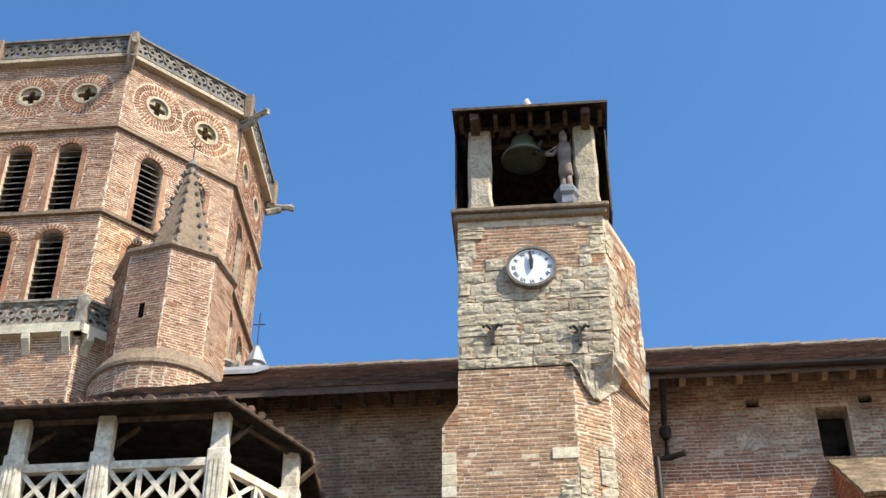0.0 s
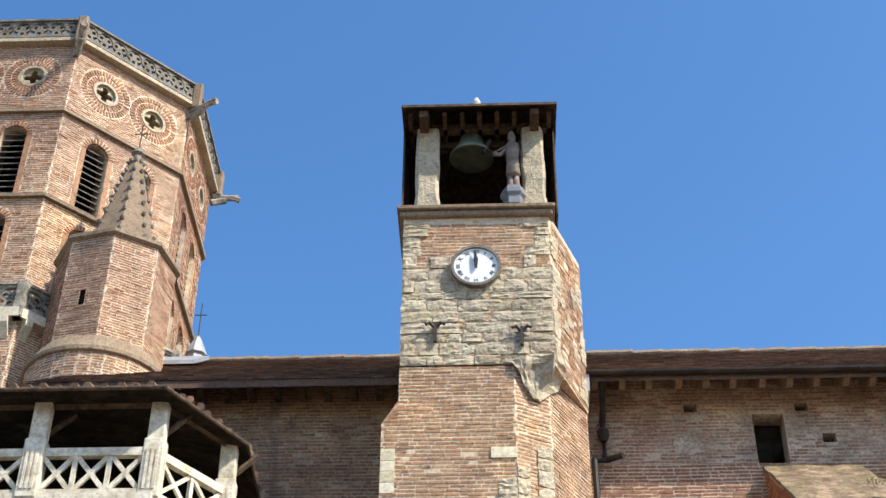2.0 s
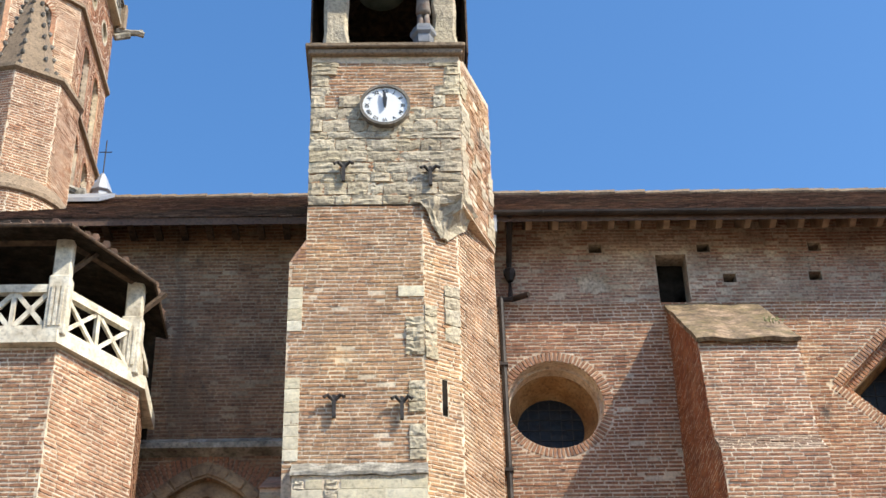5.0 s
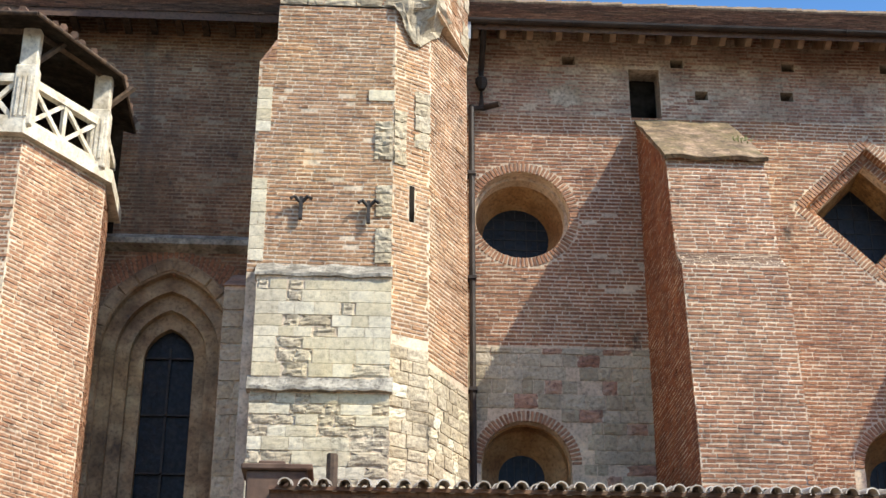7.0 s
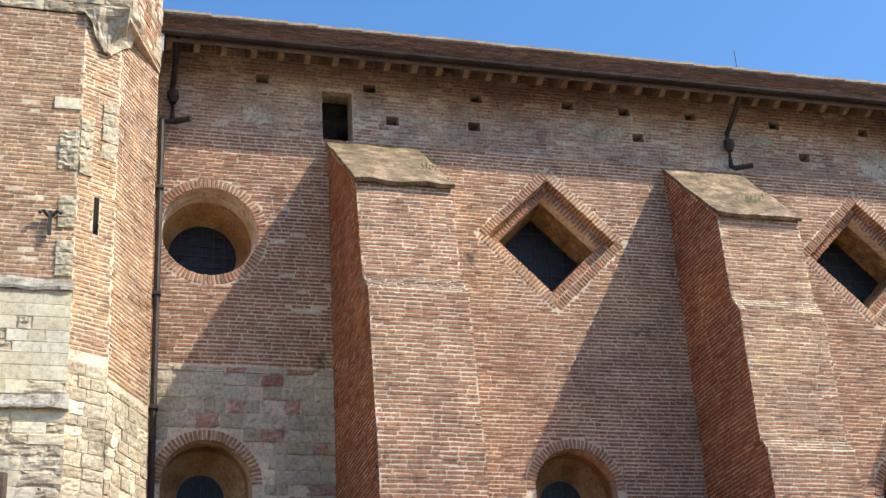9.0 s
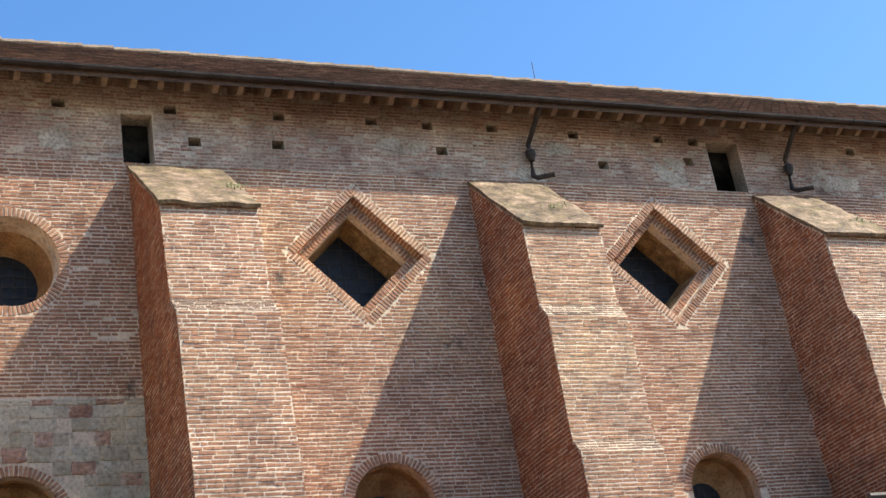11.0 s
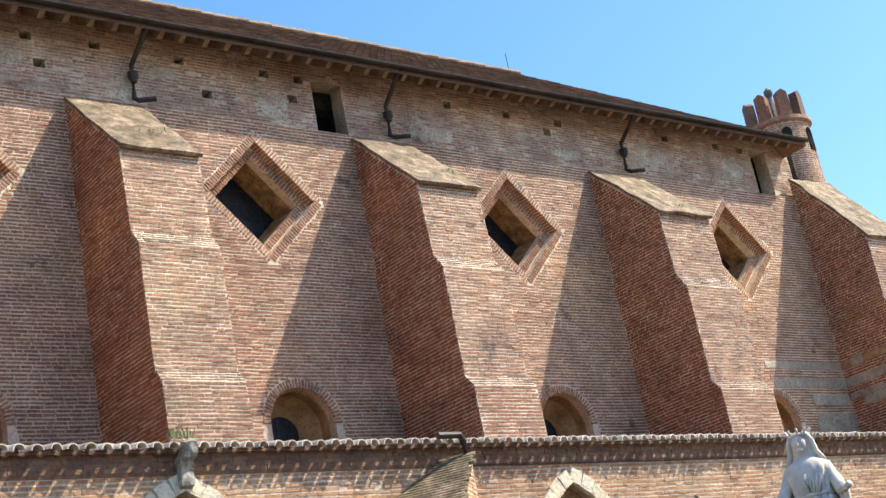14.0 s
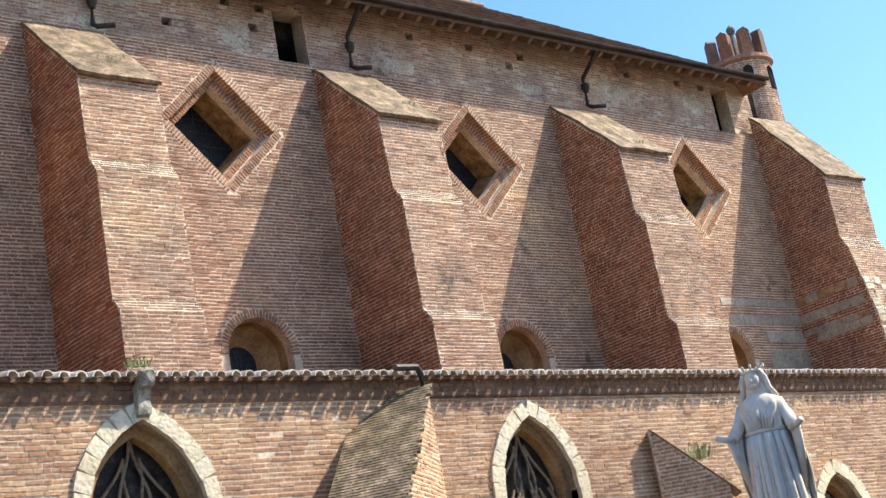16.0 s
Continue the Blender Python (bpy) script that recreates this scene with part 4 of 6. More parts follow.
def belfry():
    base = prism_xy("belfry_floor", [(-1.6, 20.6), (1.03, 20.6), (1.03, 23.2), (-1.6, 23.2)], 18.78, 18.90, WOOD, None, label="open timber-roofed belfry on stone pillars", category="belfry")
    for x, y in ((-1.19, 20.82), (0.80, 20.82), (-1.19, 23.0), (0.80, 23.0)):
        bm = bmesh.new()
        add_box(bm, (x - 0.21, y - 0.2, 18.88), (x + 0.21, y + 0.2, 20.95), None, 0.05)
        bmesh.ops.subdivide_edges(bm, edges=bm.edges[:], cuts=5, use_grid_fill=True)
        for v in bm.verts:
            v.co.x += 0.05 * noise.noise(v.co * 2.2) + 0.03 * noise.noise(v.co * 6) + (0.05 * (1 if v.co.x > x else -1) if v.co.z < 19.0 else 0)
            v.co.y += 0.06 * noise.noise(v.co * 2.4 + Vector((9, 0, 0)))
        solid(bm, "pillar", STONE, base, "rough stone pillar")
    bm = bmesh.new()
    lo, hi, a = (-1.66, 20.05), (1.27, 24.0), 21.0
    top = (-0.26, 21.9, 22.55)
    c = [(lo[0], lo[1], a), (hi[0], lo[1], a), (hi[0], hi[1], a), (lo[0], hi[1], a)]
    vs = [bm.verts.new(p) for p in c] + [bm.verts.new(top)] + [bm.verts.new((x, y, a - 0.06)) for x, y, _ in c] + [bm.verts.new((top[0], top[1], top[2] - 0.12))]
    for i in range(4):
        j = (i + 1) % 4
        bm.faces.new((vs[i], vs[j], vs[4]))
        bm.faces.new((vs[5 + j], vs[5 + i], vs[9]))
        bm.faces.new((vs[i], vs[5 + i], vs[5 + j], vs[j]))
    solid(bm, "roof", WOOD, base, "dark timber and tile roof")
    bm = bmesh.new()
    for i in range(9):
        x = lo[0] + 0.15 + i * 0.33
        add_box(bm, (x - 0.04, lo[1] + 0.2, a - 0.10), (x + 0.04, lo[1] + 1.2, a - 0.02), Matrix.Translation((0, 0, 0)))
    for y in (20.75, 22.95):
        add_box(bm, (lo[0] + 0.1, y - 0.08, 20.9), (hi[0] - 0.1, y + 0.08, 21.05))
    for x in (-1.25, 0.85):
        add_box(bm, (x - 0.08, lo[1] + 0.1, 20.78), (x + 0.08, hi[1] - 0.2, 20.93))
    solid(bm, "beams", WOOD, base)
    # boarded sides and back
    bm = bmesh.new()
    for k in range(14):
        y = 20.75 + k * 0.23
        add_box(bm, (-1.66, y, 18.85), (-1.63, y + 0.22, 20.95))
        add_box(bm, (1.20, y, 18.85), (1.23, y + 0.22, 20.95))
    for k in range(13):
        x = -1.63 + k * 0.22
        add_box(bm, (x, 23.5, 18.8), (x + 0.21, 23.53, 21.0))
    solid(bm, "boarding", WOOD, base, "dark boarded sides")
    bm = bmesh.new()
    add_lathe(bm, [(0.30, 0), (0.2, 0.1), (0.1, 0.2), (0.08, 0.3), (0.09, 0.36), (0.03, 0.5)], (top[0], top[1], top[2] - 0.12), 12)
    solid(bm, "finial", TILE_PALE, base, "pale pottery finial")
    bm = bmesh.new()
    add_lathe(bm, [(0.30, 0.06), (0.41, 0.0), (0.43, 0.02), (0.37, 0.12), (0.27, 0.28), (0.22, 0.48), (0.20, 0.56), (0.06, 0.62), (0.05, 0.7)], (-0.36, 20.98, 20.42), 28)
    bell = solid(bm, "bell", BRONZE, None, "green-grey bronze bell hanging in the belfry", "bell", smooth=True)
    bm = bmesh.new()
    add_box(bm, (-1.25, 21.06, 20.8), (0.85, 21.24, 20.95))
    add_box(bm, (-0.46, 21.05, 20.66), (-0.26, 21.25, 20.82))
    solid(bm, "yoke", WOOD, bell)
    bm = bmesh.new()
    add_tube(bm, [(-0.05, 20.72, 20.42), (0.12, 20.68, 20.3), (0.3, 20.64, 20.18)], 0.018)
    add_tube(bm, [(-0.14, 20.74, 20.35), (-0.08, 20.74, 20.52), (0.0, 20.74, 20.66)], 0.05)
    solid(bm, "hammer", IRON, bell, "iron striking hammer")
    # carved figure that strikes the bell
    bm = bmesh.new()
    x, y, z = 0.42, 20.66, 19.22
    add_lathe(bm, [(0.06, 0), (0.07, 0.1), (0.05, 0.3)], (x - 0.06, y, z), 8)
    add_lathe(bm, [(0.06, 0), (0.07, 0.1), (0.05, 0.3)], (x + 0.06, y, z), 8)
    add_lathe(bm, [(0.10, 0.26), (0.15, 0.3), (0.12, 0.55), (0.15, 0.75), (0.13, 0.9), (0.05, 0.97)], (x, y, z), 10)
    add_lathe(bm, [(0.04, 0.94), (0.08, 1.0), (0.085, 1.08), (0.06, 1.16), (0.02, 1.2)], (x - 0.01, y, z), 10)
    add_tube(bm, [(x - 0.1, y, z + 0.85), (x - 0.25, y - 0.05, z + 0.68), (x - 0.38, y - 0.03, z + 0.72)], 0.04)
    add_tube(bm, [(x - 0.38, y - 0.03, z + 0.74), (x - 0.1, y - 0.08, z + 0.85)], 0.015)
    add_tube(bm, [(x + 0.12, y, z + 0.85), (x + 0.15, y - 0.06, z + 0.62), (x + 0.12, y - 0.02, z + 1.38)], 0.022)
    bmesh.ops.transform(bm, matrix=Matrix.Translation((x, y, z + 0.12)) @ Matrix.Diagonal((0.95, 0.95, 1.24, 1)) @ Matrix.Translation((-x, -y, -z)), verts=bm.verts)
    solid(bm, "statue", FIGURE, None, "small carved grey-brown guard figure on a plinth", "statue", smooth=True)
    bm = bmesh.new()
    add_lathe(bm, [(0.18, 0), (0.2, 0.02), (0.2, 0.2), (0.25, 0.26), (0.25, 0.34), (0.2, 0.45)], (x, y, 18.89), 6)
    solid(bm, "plinth", PLINTH, None, "grey six-sided sheet-metal plinth", "plinth")


belfry()
bm = bmesh.new()
add_tube(bm, [(1.75, 22.85, 14.9), (1.75, 22.85, 0.2)], 0.055)
add_tube(bm, [(1.75, 22.85, 14.85), (2.02, 22.95, 14.92)], 0.045)
for k in range(7):
    add_box(bm, (1.68, 22.78, 13.5 - k * 2), (1.82, 23.0, 13.56 - k * 2))
solid(bm, "downpipe", PIPE, None, "dark metal downpipe beside the clock tower", "downpipe")
bm = bmesh.new()
add_box(bm, (1.63, 22.2, 15.9), (1.70, 23.0, 16.35))
solid(bm, "eaves_board", LEAD, None, "grey board closing the eaves at the tower", "board")


def swan_pipe(x, z_top, z_bot, lean):
    bm = bmesh.new()
    add_tube(bm, [(x, 22.3, 16.3), (x, 22.45, 16.2), (x + lean, 23.05, 15.75), (x + lean, 23.08, z_bot + 0.1), (x + lean + 0.02, 22.95, z_bot), (x + lean + 0.3, 22.75, z_bot - 0.02)], 0.055)
    add_lathe(bm, [(0.06, 0), (0.11, 0.12), (0.11, 0.22), (0.06, 0.26)], (x + lean, 23.03, z_top), 8)
    return solid(bm, "downpipe", PIPE, None, "dark downpipe with a small hopper under the gutter", "downpipe", "eaves downpipes")


for x, l in ((1.95, 0.0), (12.95, -0.06), (19.12, 0.02), (26.6, 0.0)):
    swan_pipe(x, 15.35, 14.92, l)

# ---- loggia turret ----
L_WALL = [(-9.6, 19.55), (-5.22, 19.55), (-4.22, 21.05), (-4.35, 22.2), (-6.0, 23.4), (-9.6, 23.4)]
lt = prism_xy("loggia_turret", L_WALL, 0, 12.2, MORTAR, label="pale brick stair turret with a timber loggia on top", category="turret")
for i in range(3):
    pl, w = side(L_WALL, i)
    brickwork("brickwork", pl, rect(0, 5.0, w, 12.18), [], BRICK_PALE, lt, seed=90 + i)
L_RAIL = [(-9.6, 19.5), (-5.25, 19.5), (-4.3, 20.95), (-4.4, 22.3)]


def loggia():
    base = slab("loggia_floor", Plane((0, 0, 12.33), (1, 0, 0), (0, 1, 0)), [(-9.7, 19.4), (-5.2, 19.4), (-4.12, 21.0), (-4.2, 22.5), (-9.7, 22.5)], [], 0.22, WOOD_PALE, None, d=0.1, label="timber loggia with cross-braced balustrade and tiled roof", category="loggia")
    posts = [(-8.5, 19.5), (-7.12, 19.5), (-5.27, 19.55), (-4.38, 20.85)]
    for x, y in posts:
        bm = bmesh.new()
        add_box(bm, (x - 0.165, y - 0.13, 12.36), (x + 0.165, y + 0.14, 13.4), None, 0.02)
        add_box(bm, (x - 0.135, y - 0.10, 13.35), (x + 0.135, y + 0.11, 14.1), None, 0.02)
        for q in (-0.075, 0.0, 0.075):
            add_box(bm, (x + q - 0.022, y - 0.15, 12.5), (x + q + 0.022, y - 0.12, 13.2))
        solid(bm, "post", WOOD_PALE, base)
    spans = [((-9.6, 19.5), (-8.62, 19.5), 1), ((-8.38, 19.5), (-7.25, 19.5), 2), ((-7.0, 19.5), (-5.40, 19.5), 3), ((-5.2, 19.62), (-4.42, 20.75), 2), ((-4.34, 20.95), (-4.4, 22.3), 2)]
    for (x0, y0), (x1, y1), n in spans:
        pl = Plane((x0, y0, 12.42), (x1 - x0, y1 - y0, 0))
        w = math.hypot(x1 - x0, y1 - y0)
        slab("rail", pl, rect(0, 0.68, w, 0.82), [], 0.12, WOOD_PALE, base, d=0.06)
        slab("rail", pl, rect(0, 0.0, w, 0.10), [], 0.12, WOOD_PALE, base, d=0.06)
        c = w / n
        for k in range(n):
            for s in (1, -1):
                a, b = (k * c + 0.03, (k + 1) * c - 0.03) if s > 0 else ((k + 1) * c - 0.03, k * c + 0.03)
                slab("brace", pl, [(a - 0.05, 0.1), (a + 0.05, 0.1), (b + 0.05, 0.68), (b - 0.05, 0.68)], [], 0.05, WOOD_PALE, base, d=0.03 if s > 0 else 0.034)
            if k:
                slab("baluster", pl, rect(k * c - 0.035, 0.1, k * c + 0.035, 0.68), [], 0.07, WOOD_PALE, base, d=0.045)
    bm = bmesh.new()
    edge = [(-10.0, 18.98), (-5.1, 18.98), (-4.08, 20.72), (-4.14, 22.6)]
    rise = [(-9.6, 21.6), (-5.9, 21.6), (-5.6, 22.0), (-5.6, 22.6)]
    for i in range(3):
        q = [(*edge[i], 13.98), (*edge[i + 1], 13.98), (*rise[i + 1], 14.42), (*rise[i], 14.42)]
        add_prism(bm, q, (0, 0, 0.05))
    add_prism(bm, [(-10.0, 21.5, 14.44), (-5.9, 21.5, 14.44), (-5.5, 22.0, 14.44), (-5.5, 22.9, 14.44), (-10.0, 22.9, 14.44)], (0, 0, 0.05))
    # underside shade is painted by the near-black wood
    solid(bm, "roof", WOOD_SHADE, base, "boarded roof, the shade below it in its black")
    bm = bmesh.new()
    for i in range(3):
        a, b = Vector((*edge[i], 14.02)), Vector((*edge[i + 1], 14.02))
        add_tube(bm, [a, b], 0.035)
    for (x0, y0), (x1, y1) in (((-9.6, 19.55), (-5.2, 19.55)), ((-5.3, 19.5), (-4.25, 21.05))):
        add_tube(bm, [(x0, y0, 14.1), (x1, y1, 14.1)], 0.10, 4)
    for x, y in posts:
        add_tube(bm, [(x + 0.06, y + 0.1, 13.55), (x + 0.42, y + 0.3, 14.05)], 0.05, 4)
    solid(bm, "plate_beam", WOOD, base)
    n = 0
    for i in range(3):
        a, b = Vector((*edge[i], 14.07)), Vector((*edge[i + 1], 14.07))
        for k in range(int((b - a).length / 0.24)):
            p = a + (b - a).normalized() * (k * 0.24 + 0.1) + Vector((random.uniform(-0.03, 0.03), random.uniform(-0.05, 0.05), random.uniform(-0.015, 0.02)))
            out = (Vector((*rise[i], 0)) - Vector((*edge[i], 0)))
            bm = bmesh.new()
            add_tube(bm, [p, p + Vector((0.25 * out.x / out.length, 0.35, 0.07))], random.uniform(0.06, 0.075), 6)
            solid(bm, "roof_tile", TILE, base)
    # black sheet at the back, standing in for the loggia's inner shade
    mesh("back_wall", [(-9.6, 22.45, 12), (-4.3, 22.45, 12), (-4.3, 22.45, 14.6), (-9.6, 22.45, 14.6)], [(0, 1, 2, 3)], WOOD_SHADE, base)


loggia()

# ---- octagonal bell tower ----
OC, OR_ = (-12.1, 29.76), 4.12
OCT = [(OC[0] + OR_ / math.cos(radians(22.5)) * math.cos(radians(a)), OC[1] + OR_ / math.cos(radians(22.5)) * math.sin(radians(a))) for a in (-112.5, -67.5, -22.5, 22.5, 67.5, 112.5, 157.5, 202.5)]


def bell_tower():
    bt = prism_xy("bell_tower", [(OC[0] + (x - OC[0]) * 1.14, OC[1] + (y - OC[1]) * 1.14) for x, y in OCT], 0, 19.9, MORTAR, label="tall octagonal brick bell tower with louvred arches and pierced parapets", category="tower")
    w = 3.41
    low, mid, up, top = 20.2, 23.72, 26.45, 28.75
    arch = []
    for c in (w / 2 - 0.62, w / 2 + 0.62):
        arch += [round_arch(c, low + 0.8, mid - 0.75, 0.31, 12), round_arch(c, mid + 0.12, up - 0.75, 0.31, 12), circle(c + (0.1 if c > w / 2 else -0.1), up + 1.25, 0.36, 24)]
    for i in range(8):
        pl, ww = side(OCT, i)
        seen = i in (0, 1, 2)
        face = slab("tower_face", pl, rect(0, low - 0.3, ww, top + 0.1), arch, 0.5, MORTAR, bt)
        if not seen:
            continue
        ringed = []
        for a in arch:
            if len(a) > 20:
                ringed.append([(sum(p[0] for p in a) / len(a) + (x - sum(p[0] for p in a) / len(a)) * 2.0, sum(p[1] for p in a) / len(a) + (z - sum(p[1] for p in a) / len(a)) * 2.0) for x, z in a])
            else:
                cx = (a[0][0] + a[1][0]) / 2
                ringed.append(round_arch(cx, a[0][1], a[2][1], 0.45, 12))
        brickwork("brickwork", pl, rect(0, low, ww, top), ringed, BRICK_PALE, face, seed=100 + i, course=0.064, length=0.26)
        for a, r in zip(arch, ringed):
            if len(a) > 20:
                cx, cz = sum(p[0] for p in a) / len(a), sum(p[1] for p in a) / len(a)
                for rr in (0.45, 0.63):
                    ring_bricks(pl, circle(cx, cz, rr, 24) + circle(cx, cz, rr, 24)[:1], OCT_BRICK, face, 0.085, 0.16)
                slab("oculus_frame", pl, circle(cx, cz, 0.36, 24), [circle(cx, cz, 0.285, 24)], 0.12, STONE, face, d=0.02)
                slab("tracery", pl, circle(cx, cz, 0.29, 24), [[(cx + (0.10 + 0.15 * abs(math.cos(2 * radians(q)))) * math.cos(radians(q)), cz + (0.10 + 0.15 * abs(math.cos(2 * radians(q)))) * math.sin(radians(q))) for q in range(0, 360, 12)]], 0.06, STONE, face, d=-0.06)
            else:
                cx = (a[0][0] + a[1][0]) / 2
                ring_bricks(pl, circle(cx, a[2][1], 0.38, 14, 0, 180), OCT_BRICK, face, 0.085, 0.14)
                for s in (-1, 1):
                    slab("jamb", pl, rect(cx + s * 0.38 - 0.065, a[0][1], cx + s * 0.38 + 0.065, a[2][1]), [], 0.1, BRICK_PALE, face, d=0.012)
                k = a[0][1] + 0.12
                while k < a[2][1] + 0.25:
                    p0 = pl.at(cx - 0.33, k, -0.12)
                    bm = bmesh.new()
                    add_prism(bm, [p0, p0 - pl.n * 0.22 + UP * 0.16, p0 - pl.n * 0.22 + UP * 0.18, p0 + UP * 0.025], pl.u * 0.66)
                    solid(bm, "louvre", LOUVRE, face)
                    k += 0.185
    # black core: shade behind the louvres given by its colour
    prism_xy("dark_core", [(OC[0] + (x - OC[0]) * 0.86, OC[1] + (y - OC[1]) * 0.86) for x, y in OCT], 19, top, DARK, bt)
    for z, h, g, m in ((mid - 0.045, 0.09, 1.025, STONE_BROWN), (up - 0.045, 0.09, 1.025, STONE_BROWN), (top + 0.01, 0.11, 1.05, STONE)):
        prism_xy("string_course", [(OC[0] + (x - OC[0]) * g, OC[1] + (y - OC[1]) * g) for x, y in OCT], z, z + h, m, bt)

    def parapet(scale, z, h, sides, count, rail, pier):
        poly = [(OC[0] + (x - OC[0]) * scale, OC[1] + (y - OC[1]) * scale) for x, y in OCT]
        for i in sides:
            pl, ww = side(poly, i)
            c = ww / count
            hs = [circle((k + 0.5) * c, z + h / 2, h * 0.35, 14) for k in range(count)]
            panel = slab("parapet_panel", pl, rect(0.02, z + 0.05, ww - 0.02, z + h - 0.06), hs, 0.10, rail, bt, d=0.0)
            for k in range(count):
                cx, cz = (k + 0.5) * c, z + h / 2
                for a in (30, 150, 270):
                    q = (cx + 0.19 * h * math.cos(radians(a)), cz + 0.19 * h * math.sin(radians(a)))
                    slab("tracery", pl, circle(*q, h * 0.19, 8), [circle(*q, h * 0.085, 8)], 0.10, rail, panel, d=-0.02)
            slab("coping", pl, rect(-0.04, z + h - 0.06, ww + 0.04, z + h), [], 0.2, rail, bt, d=0.05)
        for i in range(8):
            x, y = poly[i]
            bm = bmesh.new()
            add_box(bm, (x - 0.12, y - 0.12, z - 0.2), (x + 0.12, y + 0.12, z + h + 0.03), None, 0.03)
            solid(bm, "corner_pier", pier, bt)
    parapet(1.045, top + 0.12, 0.66, (7, 0, 1, 2), 8, STONE_DARK, STONE_BROWN)
    parapet(1.16, 19.95, 0.75, (7, 0, 1), 8, STONE_GREY, STONE_GREY)
    poly = [(OC[0] + (x - OC[0]) * 1.19, OC[1] + (y - OC[1]) * 1.19) for x, y in OCT]
    prism_xy("walkway", poly, 19.75, 19.98, STONE_WHITE, bt)
    poly8 = [(OC[0] + (x - OC[0]) * 1.14, OC[1] + (y - OC[1]) * 1.14) for x, y in OCT]
    for i in (0, 1):
        pl, ww = side(poly8, i)
        brickwork("brickwork", pl, rect(0, 14.0, ww, 19.7), [], BRICK_PALE, bt, seed=120 + i, course=0.064, length=0.26)
        for k in range(5):
            bm = bmesh.new()
            p = pl.at(0.12 + k * (ww - 0.4) / 4, 19.75, 0)
            add_prism(bm, [p, p + pl.n * 0.24, p + pl.n * 0.23 - UP * 0.16, p + pl.n * 0.10 - UP * 0.30, p - UP * 0.45], pl.u * 0.17)
            solid(bm, "corbel", STONE_WHITE, bt)
    for i, z in ((1, top - 0.1), (2, top - 0.1), (3, top - 0.1)):
        v = Vector((OCT[i][0] - OC[0], OCT[i][1] - OC[1], 0)).normalized()
        a = Vector((*OCT[i], z)) + v * 0.05
        bm = bmesh.new()
        add_tube(bm, [a, a + v * 0.4 + UP * 0.04, a + v * 0.62 + UP * 0.10, a + v * 0.8 + UP * 0.08], 0.09, 6)
        add_tube(bm, [a + v * 0.66 + UP * 0.05, a + v * 0.72 + UP * 0.22], 0.055, 6)
        add_tube(bm, [a - UP * 0.25, a + v * 0.4 - UP * 0.05], 0.10, 6)
        solid(bm, "gargoyle", STONE_GREY, bt, "weathered stone gargoyle")
    return bt


OCT_BRICK = piece_mesh("brick", (0.06, 0.15, 0.06), BRICK, 0.006)
LOUVRE = mat("louvre_wood", [(0.10, 0.088, 0.075), (0.20, 0.18, 0.155)], 8)
bell_tower()


